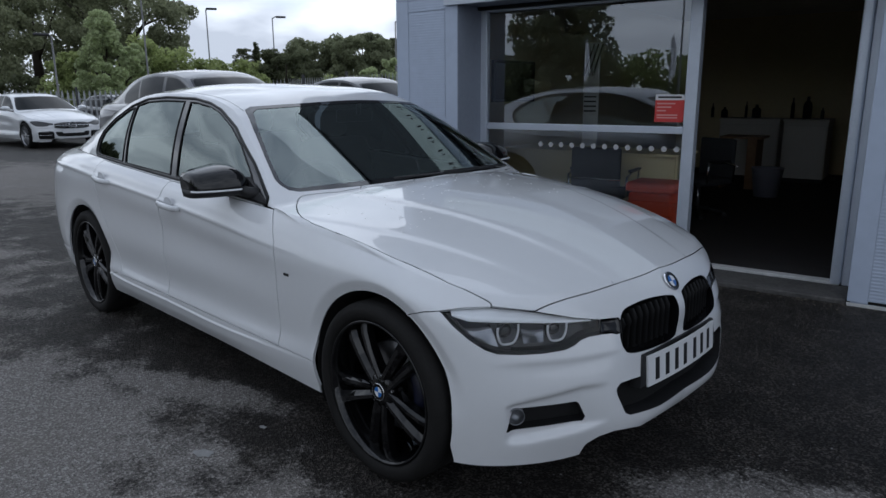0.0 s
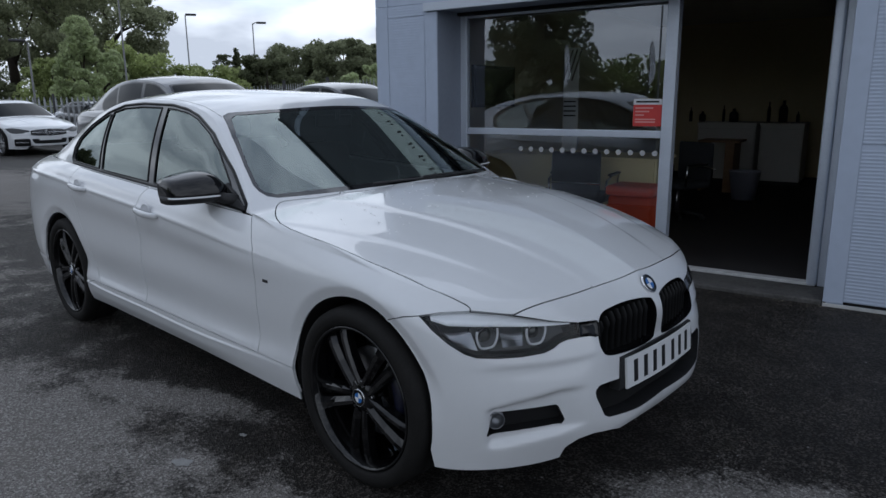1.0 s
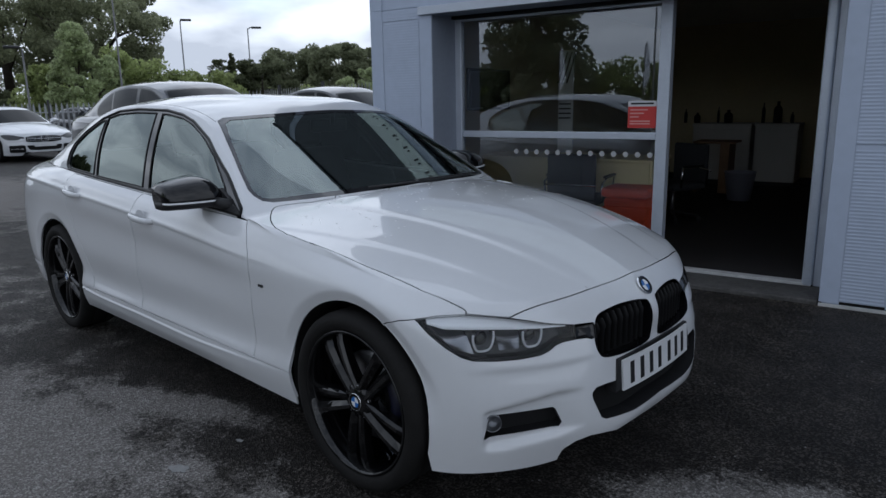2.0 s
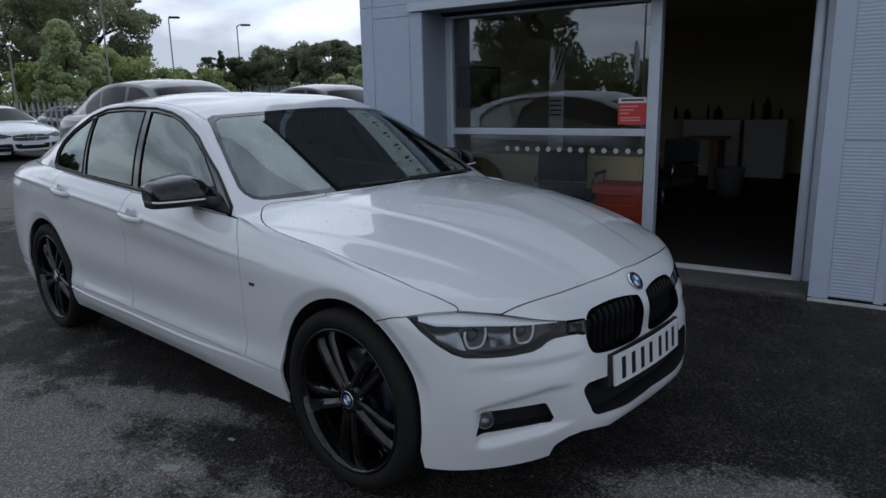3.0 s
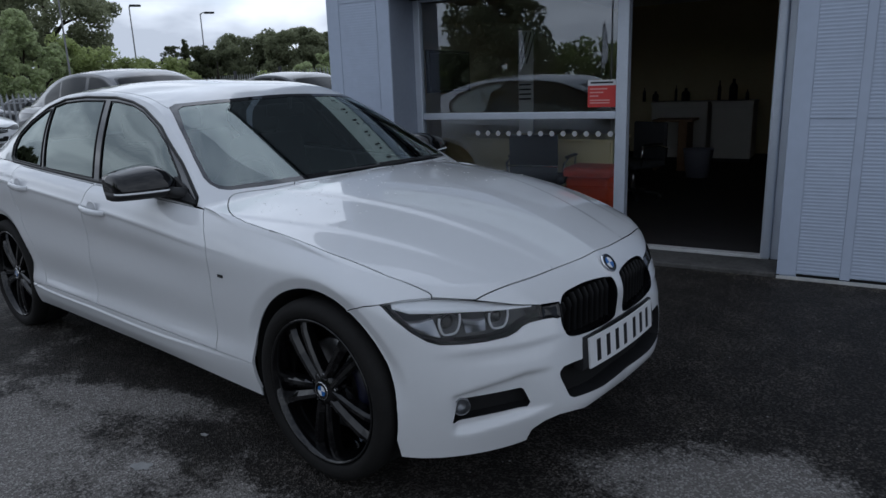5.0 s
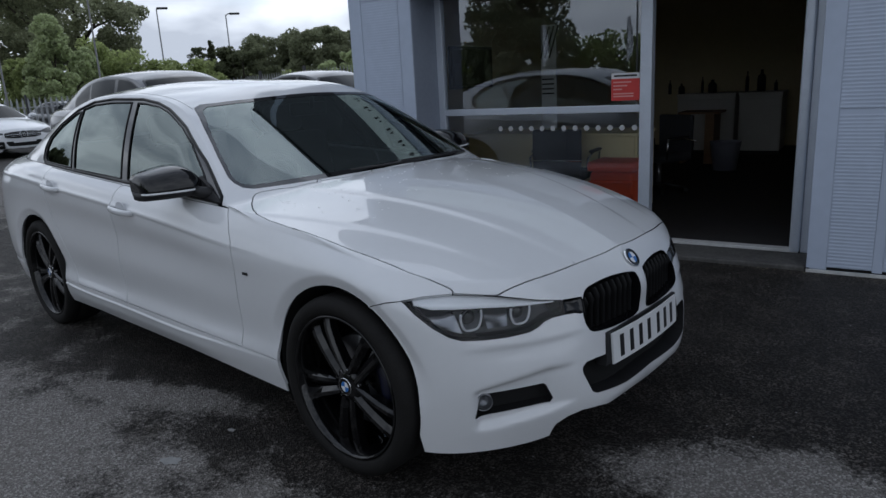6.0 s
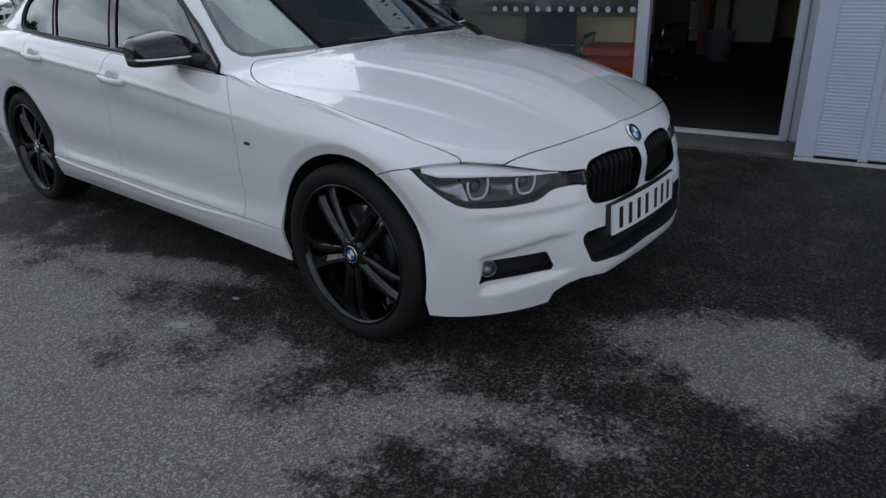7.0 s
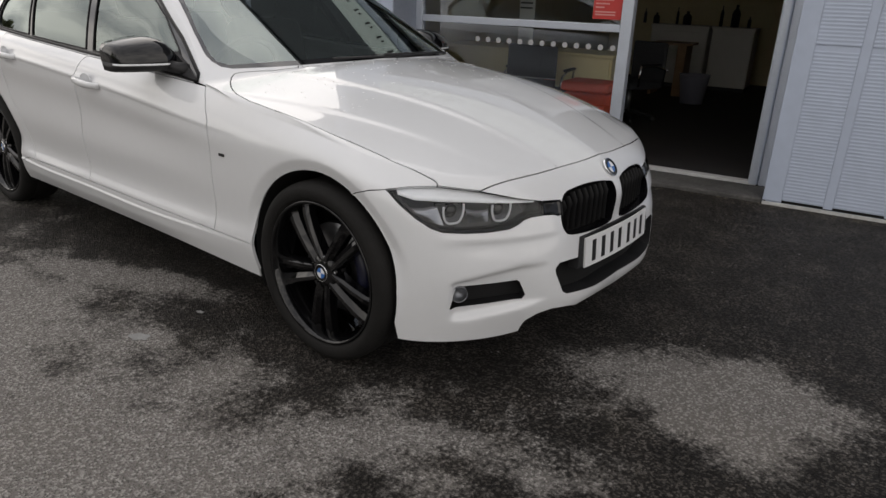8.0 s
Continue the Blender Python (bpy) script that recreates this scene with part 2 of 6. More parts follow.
class Sheet:
    """A skin of faces in numpy: points and polygons, which cut() splits along outlines."""

    def __init__(self):
        self.co, self.faces = np.zeros((0, 3)), []

    def grid(self, g):
        """Adds a grid of points of shape (rows, columns, 3)."""
        base, (r, c) = len(self.co), g.shape[:2]
        self.co = np.vstack((self.co, g.reshape(-1, 3)))
        for i in range(r - 1):
            for j in range(c - 1):
                a = base + i * c + j
                self.faces.append((a, a + 1, a + c + 1, a + c))
        return self

    def weld(self, eps=1e-4):
        key = np.round(self.co / eps).astype(np.int64)
        _, first, inv = np.unique(key, axis=0, return_index=True, return_inverse=True)
        inv = inv.ravel()
        self.co = self.co[first]
        out = []
        for f in self.faces:
            g = [inv[i] for i in f]
            g = [v for k, v in enumerate(g) if v != g[k - 1]]
            if len(set(g)) >= 3:
                out.append(tuple(g))
        self.faces = out
        return self

    def bmesh(self, faces=None):
        bm = bmesh.new()
        faces = self.faces if faces is None else faces
        used = sorted({i for f in faces for i in f})
        vs = {i: bm.verts.new(self.co[i]) for i in used}
        for f in faces:
            try:
                bm.faces.new([vs[i] for i in f])
            except ValueError:
                pass
        return bm

    def cut(self, outline, a, b, where=None):
        """Splits off the faces inside an outline, which is drawn in the plane of the axes a and b. Nodes beside the outline slide
        along the skin on to it, so that both edges are clean. Returns the faces inside."""
        from mathutils.bvhtree import BVHTree
        a, b = np.asarray(a, float), np.asarray(b, float)
        n = np.cross(a, b)
        poly = np.asarray(outline, float)
        p = self.co @ np.stack((a, b), axis=1)
        lo, hi = poly.min(axis=0) - 0.08, poly.max(axis=0) + 0.08
        ok = ((p > lo) & (p < hi)).all(axis=1)
        if where is not None:
            ok &= where(self.co)
        idx = [k for k, f in enumerate(self.faces) if all(ok[i] for i in f)]
        if not idx:
            return []
        near = [self.faces[k] for k in idx]
        tree = BVHTree.FromPolygons([Vector(c) for c in self.co], near)

        def inside(q):
            x, y = q[:, 0], q[:, 1]
            r = np.zeros(len(q), bool)
            for (x0, y0), (x1, y1) in zip(poly, np.roll(poly, -1, axis=0)):
                hit = (y0 > y) != (y1 > y)
                r ^= hit & (x < (x1 - x0) * (y - y0) / (y1 - y0 + 1e-15) + x0)
            return r

        used = np.array(sorted({i for f in near for i in f}))
        side = np.zeros(len(self.co), bool)
        side[used] = inside(p[used])
        segs = list(zip(poly, np.roll(poly, -1, axis=0)))
        best = {}
        edges = {tuple(sorted((f[k], f[k - 1]))) for f in near for k in range(len(f))}
        for i, j in edges:
            if side[i] == side[j]:
                continue
            d = p[j] - p[i]
            for q0, q1 in segs:
                e = q1 - q0
                det = d[0] * e[1] - d[1] * e[0]
                if abs(det) < 1e-14:
                    continue
                w = q0 - p[i]
                s, t = (w[0] * e[1] - w[1] * e[0]) / det, (w[0] * d[1] - w[1] * d[0]) / det
                if -1e-9 <= s <= 1 + 1e-9 and -1e-9 <= t <= 1 + 1e-9:
                    v, s = (i, s) if s < 0.5 else (j, 1 - s)
                    length = s * np.linalg.norm(d)
                    if v not in best or length < best[v][0]:
                        best[v] = (length, p[i] + (s if v == i else 1 - s) * d)
                    break
        for c in poly:
            dist = np.linalg.norm(p[used] - c, axis=1)
            v = int(used[dist.argmin()])
            if v in best and dist.min() < 0.010:
                best[v] = (0, c)
        on = set(best)
        for v, (_, q) in best.items():
            start = Vector(a * q[0] + b * q[1] + n * (self.co[v] @ n))
            spot = None
            for way in (1, -1):
                hit = tree.ray_cast(start - way * 0.15 * Vector(n), way * Vector(n), 0.3)
                if hit[0] is not None and (spot is None or (hit[0] - start).length < (spot - start).length):
                    spot = hit[0]
            self.co[v] = spot if spot is not None else start
        p[list(on)] = self.co[list(on)] @ np.stack((a, b), axis=1)
        taken, keep = [], []
        near_set = set(idx)
        for k, f in enumerate(self.faces):
            if k not in near_set:
                keep.append(f)
                continue
            free = [i for i in f if i not in on]
            pins = [q for q, i in enumerate(f) if i in on]
            if len(pins) == 2 and len({bool(side[i]) for i in free}) == 2:
                for piece in (f[pins[0]:pins[1] + 1], f[pins[1]:] + f[:pins[0] + 1]):
                    inner = [i for i in piece if i not in on]
                    if len(piece) > 2:
                        (taken if inner and side[inner[0]] else keep).append(piece)
                continue
            if free:
                inn = sum(side[i] for i in free) * 2 > len(free)
            else:
                inn = inside(p[list(f)].mean(axis=0)[None])[0]
            (taken if inn else keep).append(f)
        self.faces = keep
        return taken


def rim_loops(faces):
    """The open edges of a set of faces, as directed pairs."""
    seen = {}
    for f in faces:
        for k in range(len(f)):
            e = (f[k - 1], f[k])
            seen[tuple(sorted(e))] = None if tuple(sorted(e)) in seen else e
    return [e for e in seen.values() if e]


def panel(sheet, faces, mirror=False, gap=0.0018, lip=0.012, depth=0.0):
    """A bmesh of a body panel: its edge drawn in for the shut line and turned inwards."""
    bm = sheet.bmesh(faces)
    bmesh.ops.recalc_face_normals(bm, faces=bm.faces)
    bm.normal_update()
    mid = Vector((0.2, 0, 0.55))
    up = sum((f.normal.dot(f.calc_center_median() - mid) * f.calc_area() for f in bm.faces))
    if up < 0:
        bmesh.ops.reverse_faces(bm, faces=bm.faces)
        bm.normal_update()
    edge = [e for e in bm.edges if e.is_boundary and not all(abs(v.co.y) < 1e-4 for v in e.verts)]
    if gap or lip:
        inward = {}
        for e in edge:
            f = e.link_faces[0]
            d = (e.verts[1].co - e.verts[0].co).cross(f.normal)
            if d.dot(f.calc_center_median() - e.verts[0].co) < 0:
                d = -d
            if d.length > 1e-9:
                for v in e.verts:
                    inward[v] = inward.get(v, Vector()) + d.normalized()
        normals = {v: v.normal.copy() for v in inward}
        for v, d in inward.items():
            if d.length > 1e-6:
                step = d.normalized() * gap
                if abs(v.co.y) < 1e-4:
                    step.y = 0
                v.co += step
        if lip:
            for e in edge:
                e.smooth = False
            deep = {tuple(round(c, 6) for c in v.co): k for v, k in normals.items()}
            for v in bmesh.ops.extrude_edge_only(bm, edges=edge)["geom"]:
                if isinstance(v, bmesh.types.BMVert):
                    v.co -= deep.get(tuple(round(c, 6) for c in v.co), Vector()) * lip
    if depth:
        bmesh.ops.translate(bm, verts=bm.verts, vec=(0, 0, -depth))
    if mirror:
        for v in bm.verts:
            v.co.y = -v.co.y
        bmesh.ops.reverse_faces(bm, faces=bm.faces)
    return bm


def both(bm):
    """Adds the mirror image across the car's middle."""
    geo = bmesh.ops.duplicate(bm, geom=list(bm.verts) + list(bm.edges) + list(bm.faces))["geom"]
    vs = [g for g in geo if isinstance(g, bmesh.types.BMVert)]
    for v in vs:
        v.co.y = -v.co.y
    bmesh.ops.reverse_faces(bm, faces=[g for g in geo if isinstance(g, bmesh.types.BMFace)])
    bmesh.ops.remove_doubles(bm, verts=[v for v in bm.verts if abs(v.co.y) < 2e-3], dist=1e-4)
    return bm


# ---- the saloon's skin ----
def saloon_rows():
    """Lines that run round the half body from the nose's middle to the tail's middle, from the sill upwards."""
    bottom = [(2.122, 0, .236), (2.112, .30, .238), (2.00, .52, .175), (1.86, .735, .172), (1.74, .84, .184), (1.405, .86, .20), (1.02, .865, .215),
              (.40, .862, .22), (-.30, .862, .22), (-.95, .868, .22), (-1.405, .875, .22), (-1.85, .86, .24), (-2.15, .76, .25), (-2.33, .50, .26), (-2.37, 0, .26)]
    lower = [(2.134, 0, .300), (2.124, .30, .300), (2.03, .53, .29), (1.89, .73, .29), (1.765, .843, .29), (1.405, .885, .31), (1.02, .890, .340),
             (.40, .899, .324), (-.30, .899, .324), (-.95, .902, .330), (-1.405, .900, .36), (-1.85, .885, .36), (-2.18, .78, .36), (-2.38, .50, .37), (-2.43, 0, .37)]
    sill = [(2.114, 0, .41), (2.105, .30, .41), (2.04, .53, .41), (1.905, .725, .41), (1.785, .836, .41), (1.405, .893, .44), (1.01, .884, .42),
            (.40, .878, .41), (-.30, .878, .41), (-.95, .884, .42), (-1.405, .905, .46), (-1.85, .895, .47), (-2.20, .79, .48), (-2.40, .50, .50), (-2.45, 0, .50)]
    middle = [(2.098, 0, .52), (2.083, .30, .525), (2.015, .53, .54), (1.89, .715, .555), (1.775, .83, .57), (1.405, .895, .60), (1.0, .889, .56),
              (.40, .886, .56), (-.30, .889, .57), (-.95, .897, .59), (-1.405, .907, .63), (-1.85, .895, .64), (-2.22, .79, .65), (-2.41, .50, .67), (-2.46, 0, .67)]
    upper = [(2.098, 0, .62), (2.055, .30, .615), (1.975, .545, .63), (1.86, .715, .64), (1.75, .824, .665), (1.405, .887, .71), (1.0, .893, .69),
             (.40, .887, .70), (-.30, .890, .735), (-.95, .896, .765), (-1.405, .901, .79), (-1.85, .885, .80), (-2.22, .78, .81), (-2.41, .50, .82), (-2.46, 0, .82)]
    crease = [(2.05, 0, .688), (2.015, .30, .68), (1.935, .56, .684), (1.825, .714, .690), (1.70, .815, .708), (1.405, .872, .760), (1.0, .888, .765),
              (.40, .902, .81), (-.30, .908, .862), (-.95, .909, .898), (-1.405, .900, .92), (-1.85, .865, .935), (-2.20, .75, .94), (-2.39, .48, .945), (-2.44, 0, .945)]
    belt = [(2.002, 0, .728), (1.972, .30, .721), (1.895, .55, .725), (1.785, .695, .735), (1.63, .780, .765), (1.36, .824, .815), (1.0, .842, .862),
            (.71, .822, .910), (-.20, .826, .955), (-.95, .822, .99), (-1.35, .80, 1.005), (-1.80, .74, 1.01), (-2.12, .66, 1.01), (-2.32, .45, 1.01), (-2.38, 0, 1.01)]
    return [bottom, lower, sill, middle, upper, crease, belt]


def saloon_rails():
    """Belt, roof rail and middle line of the cabin, from the screen's base to the boot."""
    belt = [(.71, .822, .910), (.40, .821, .932), (.20, .822, .940), (.10, .823, .944), (-.20, .826, .955), (-.60, .825, .973), (-.95, .822, .99), (-1.35, .80, 1.005), (-1.62, .77, 1.01), (-1.90, .715, 1.012)]
    rail = [(.71, .822, .910), (.42, .705, 1.10), (.22, .650, 1.211), (.12, .62, 1.262), (-.12, .592, 1.335), (-.55, .582, 1.378), (-1.0, .582, 1.365), (-1.40, .60, 1.28), (-1.68, .64, 1.155), (-1.92, .705, 1.016)]
    mid = [(.90, 0, .985), (.55, 0, 1.173), (.23, 0, 1.341), (.14, 0, 1.380), (-.10, 0, 1.411), (-.55, 0, 1.432), (-1.0, 0, 1.412), (-1.42, 0, 1.315), (-1.75, 0, 1.165), (-2.02, 0, 1.035)]
    return belt, rail, mid


# the plane in which the lamps and the fog recess are drawn faces the car's corner
CORNER = (0.64, -0.77, 0)
UP = (0, 0, 1)
ALONG = (1, 0, 0)
ACROSS = (0, 1, 0)


def saloon_skin():
    """The half body with y above 0, as one skin."""
    rows = np.array(saloon_rows(), float)
    ku, kv = chord(rows), chord(rows.transpose(1, 0, 2))
    dense = np.concatenate((np.linspace(0, .22, 150, endpoint=False), np.linspace(.22, .38, 85, endpoint=False), np.linspace(.38, 1, 190)))
    nu = len(dense)
    along = np.array([spline(ku, r, dense) for r in rows])
    v = np.concatenate([np.linspace(kv[i], kv[i + 1], k, endpoint=False) for i, k in enumerate((12, 20, 18, 14, 12, 12))] + [[1.0]])
    nv = len(v)
    skin = spline(kv, along.reshape(len(rows), -1), v).reshape(nv, nu, 3)
    # pressed lines along the doors keep an edge
    j = np.clip(np.searchsorted(kv, v, side="right") - 1, 0, len(kv) - 2)
    f = ((v - kv[j]) / (kv[j + 1] - kv[j]))[:, None, None]
    straight = along[j] * (1 - f) + along[j + 1] * f
    on_side = np.clip((1.0 - skin[:, :, 0]) / 0.5, 0, 1) * np.clip((skin[:, :, 0] + 2.25) / 0.3, 0, 1) * (skin[:, :, 1] > 0.6)
    for row, width, most in ((5, 0.06, 0.97), (1, 0.05, 0.97)):
        k = most * np.exp(-((v - kv[row]) / width) ** 2)[:, None] * on_side
        skin = skin * (1 - k[:, :, None]) + straight * k[:, :, None]
    below = np.where(v < kv[5] - 1e-6, np.exp(-np.maximum(kv[5] - v, 0) / 0.05), 0)[:, None]
    skin[:, :, 1] -= 0.006 * below * on_side
    ledge = np.where(v > kv[1] + 1e-6, np.exp(-np.maximum(v - kv[1], 0) / 0.03), 0)[:, None]
    skin[:, :, 1] -= 0.007 * ledge * on_side
    # the step over the fog recess and the ledge of the front lip
    l = skin @ np.array(CORNER)
    z = skin[:, :, 2]
    front = (skin[:, :, 0] > 1.6)
    over = 0.393 + 0.041 * np.clip((l - 0.65) / 0.24, 0, 1)
    under = 0.266 + 0.04 * np.clip((l - 0.70) / 0.30, 0, 1)
    ends = 1 / (1 + np.exp(-(l - 0.648) / 0.006)) * np.clip((1.0 - l) / 0.13, 0, 1)
    dent = 0.027 * ends * front / (1 + np.exp((z - over) / 0.0035)) / (1 + np.exp(-(z - under) / 0.004))
    # the panel below the lamps falls back a little under a rounded brow
    brow = 0.528 + 0.02 * np.clip((0.62 - l) / 0.15, 0, 1)
    fall = 0.006 * front / (1 + np.exp((z - brow) / 0.003)) * np.clip((z - 0.40) / 0.10, 0, 1) * np.clip((l - 0.58) / 0.12, 0, 1) * np.clip((1.06 - l) / 0.12, 0, 1)
    skin = skin - (dent + fall)[:, :, None] * np.array((0.77, 0.64, 0))
    # the sheet turns in towards the wheel arches along a soft edge
    for cx in (1.40, -1.405):
        r = np.hypot(skin[:, :, 0] - cx, skin[:, :, 2] - 0.338)
        turned = np.clip((0.403 - r) / 0.040, 0, 1) * (skin[:, :, 1] > 0.6) * np.clip((skin[:, :, 2] - 0.36) / 0.14, 0, 1)
        skin[:, :, 1] -= 0.019 * turned
    skin[:, 0, 1] = skin[:, -1, 1] = 0
    top = skin[-1]
    last = int(np.argmin(np.abs(top[:, 0] - 0.71) + (top[:, 0] < 0.3) * 9))
    skin[-1, last] = (.71, .822, .910)
    s = Sheet().grid(skin)
    # cabin lines; the cabin's top has one row for each strip of the bonnet
    belt, rail, mid = (np.array(r, float) for r in saloon_rails())
    kc, d = chord([rail, mid]), np.linspace(0, 1, 130)
    belt, rail, mid = spline(kc, belt, d), spline(kc, rail, d), spline(kc, mid, d)
    reach = int(np.argmax(top[:, 1] >= 0.822))
    left = np.concatenate(([1.0], (top[:reach, 1][::-1] / 0.822) ** (1 / 0.92)))[:, None, None]
    w = left ** (1.9 + 0.7 * np.clip(d / 0.2, 0, 1))[None, :, None]
    over = mid * (1 - w) + rail * w
    over[:, :, 1] = rail[:, 1] * left[:, :, 0] ** 0.92
    base = over[:, 0]
    # bonnet: strips from the scuttle forwards to the belt line
    cols, ns = [], 60
    f = np.linspace(0, 1, ns)
    for i, (x1, y1, z1) in enumerate(top[:last + 1]):
        x0, y0, z0 = base[max(0, reach - i)]
        x = x0 + (x1 - x0) * f
        z = z0 + (z1 - z0) * (0.52 * f + 0.48 * f ** 3)
        rise = np.sin(math.pi * f) ** 0.8
        inner, outer = 0.50 - 0.24 * (x - 1.0), 0.70 - 0.31 * (x - 1.28)
        z = z + 0.010 / (1 + np.exp((y1 - inner) / 0.0045)) * rise + 0.006 / (1 + np.exp((y1 - outer) / 0.006)) * rise
        cols.append(np.stack((x, y0 + (y1 - y0) * f, z), axis=1))
    s.grid(np.array(cols))
    # cabin sides and top
    t = np.linspace(0, 1, 34)[:, None, None]
    side = belt * (1 - t) + rail * t
    side[:, :, 1] += 0.018 * np.sin(math.pi * t[:, :, 0]) * np.clip((rail[:, 2] - belt[:, 2]) / 0.2, 0, 1)[None, :]
    s.grid(side)
    s.grid(over)
    # boot lid
    tail = top[int(np.argmin(np.abs(top[:, 0] + 1.92) + (top[:, 1] < .3) * 9)):]
    cols, f = [], np.linspace(0, 1, 12)
    for x1, y1, z1 in tail:
        q = min(y1 / 0.70, 1)
        x0 = -2.0 + 0.1 * q
        cols.append(np.stack((x0 + (x1 - x0) * f, np.full(12, y1), (1.034 - 0.02 * q) * (1 - f) + z1 * f), axis=1))
    s.grid(np.array(cols))
    return s.weld()


def smooth_line(pts, n=8, closed=True):
    """More points along a rounded outline through a few."""
    p = [Vector(q) for q in pts]
    k = len(p)
    out = []
    for i in range(k if closed else k - 1):
        p0, p1, p2, p3 = (p[(i + o) % k] if closed else p[min(max(i + o, 0), k - 1)] for o in (-1, 0, 1, 2))
        for j in range(n):
            t = j / n
            q = 0.5 * (2 * p1 + (p2 - p0) * t + (2 * p0 - 5 * p1 + 4 * p2 - p3) * t * t + (3 * p1 - p0 - 3 * p2 + p3) * t ** 3)
            out.append(tuple(q))
    return out


def arc(cx, cz, r, a0, a1, n=40):
    return [(cx + r * math.cos(math.radians(a0 + (a1 - a0) * i / n)), cz + r * math.sin(math.radians(a0 + (a1 - a0) * i / n))) for i in range(n + 1)]


def sub(sheet, faces):
    s = Sheet()
    s.co, s.faces = sheet.co, faces
    return s


def push_in(bm, d):
    """Moves a skin inwards along its normals."""
    bm.normal_update()
    for v, n in [(v, v.normal.copy()) for v in bm.verts]:
        v.co -= n * d
    return bm


def walls_of(sheet, faces, way, depth):
    """The side walls of a recess: the rim of the faces drawn back along way."""
    bm = bmesh.new()
    vs = {}
    for i, j in rim_loops(faces):
        if abs(sheet.co[i][1]) < 1e-4 and abs(sheet.co[j][1]) < 1e-4:
            continue
        for k in (i, j):
            if k not in vs:
                p = Vector(sheet.co[k])
                vs[k] = (bm.verts.new(p), bm.verts.new(p + Vector(way) * depth))
        bm.faces.new((vs[i][0], vs[j][0], vs[j][1], vs[i][1]))
    return bm


def flip(bm):
    """The mirror image, on the car's right."""
    for v in bm.verts:
        v.co.y = -v.co.y
    bmesh.ops.reverse_faces(bm, faces=bm.faces)
    return bm


def sided(name, make, mat, parent, label="", **more):
    """The same part on both sides of a car."""
    return part(name, make(), mat, parent, label, recalc=False, **more), part(name, flip(make()), mat, parent, label, recalc=False, **more)


skin = saloon_skin()
high = lambda c: c[:, 1] > 0.45
nose = lambda c: c[:, 0] > 1.55
cuts = {}
for key, cx in (("arch_front", 1.40), ("arch_rear", -1.405)):
    a = [(x - (.012 * min(1, (x - cx) / .30) if cx > 0 and x > cx else 0), z) for x, z in arc(cx, 0.338, 0.363, -14, 194)]
    skin.cut(a + [(a[-1][0] - 0.01, 0.05), (a[0][0] + 0.015, 0.05)], ALONG, UP, high)
cuts["lamp"] = skin.cut([(.434, .695), (.50, .702), (.60, .704), (.66, .697), (.73, .688), (.81, .670), (.87, .655), (.945, .640), (.965, .637), (.965, .595),
                         (.914, .596), (.885, .590), (.862, .577), (.83, .567), (.755, .562), (.68, .563), (.607, .569), (.568, .583), (.52, .614), (.469, .657)], CORNER, UP, nose)
cuts["arm"] = skin.cut([(.965, .637), (1.046, .629), (1.046, .577), (1.004, .591), (.965, .595)], CORNER, UP, lambda c: (c[:, 0] > 1.9) & (c[:, 1] > .2))
cuts["kidney"] = skin.cut(smooth_line([(.026, .632), (.055, .652), (.16, .660), (.25, .656), (.31, .645), (.345, .612), (.360, .575), (.355, .535), (.325, .512), (.22, .499), (.10, .494), (.045, .499), (.027, .52)], 4), ACROSS, UP, nose)
cuts["intake"] = skin.cut([(-.1, .418), (.25, .418), (.345, .424), (.39, .424), (.412, .410), (.408, .388), (.376, .318), (.355, .306), (.20, .294), (-.1, .292)], ACROSS, UP, nose)
cuts["fog"] = skin.cut([(.661, .374), (.878, .381), (.905, .325), (.897, .311), (.637, .297)], CORNER, UP, nose)
skin.cut([(.505, .10), (.502, .19), (.497, .222), (.46, .246), (.41, .256), (.34, .250), (.29, .240), (.26, .10)], ACROSS, UP, lambda c: (c[:, 0] > 1.8) & (c[:, 2] < .35))
cuts["bonnet"] = skin.cut([(.915, -.1), (.905, .0), (.88, .31), (.80, .56), (.752, .650), (.736, .682), (.731, .703), (.738, .722), (.758, .742), (.785, .761), (.82, .783), (.86, .803), (.90, .817), (.99, .826), (1.135, .823), (1.42, .803), (1.656, .763), (1.795, .716), (1.81, .730)]
                          + smooth_line([(1.86, .695), (1.896, .632), (1.933, .505), (1.967, .355), (1.994, .139), (1.999, 0), (1.999, -.1)], 5, closed=False) + [(1.999, -.1)], ALONG, ACROSS, lambda c: (c[:, 2] > .66) & (c[:, 0] > .6))
cuts["bumper"] = skin.cut([(1.55, .05), (1.56, .655), (1.584, .666), (1.641, .686), (1.690, .694), (1.77, .672), (1.85, .660), (1.86, .80), (2.4, .80), (2.4, .05)], ALONG, UP, lambda c: c[:, 0] > 1.45)
DOOR_LOW = .352
cuts["door_front"] = skin.cut([(.715, .908), (.76, .86), (.805, .79), (.812, .73), (.805, .58), (.797, DOOR_LOW), (-.255, DOOR_LOW), (-.265, .60), (-.245, .80), (-.215, .949)], ALONG, UP, lambda c: (c[:, 1] > .5) & (c[:, 2] < .957))
cuts["door_rear"] = skin.cut([(-.215, .95), (-.245, .80), (-.265, .60), (-.255, DOOR_LOW), (-.86, DOOR_LOW), (-.90, .44), (-.965, .58), (-1.05, .68), (-1.10, .80), (-1.13, .92), (-1.14, .994)], ALONG, UP, lambda c: (c[:, 1] > .5) & (c[:, 2] < .998))
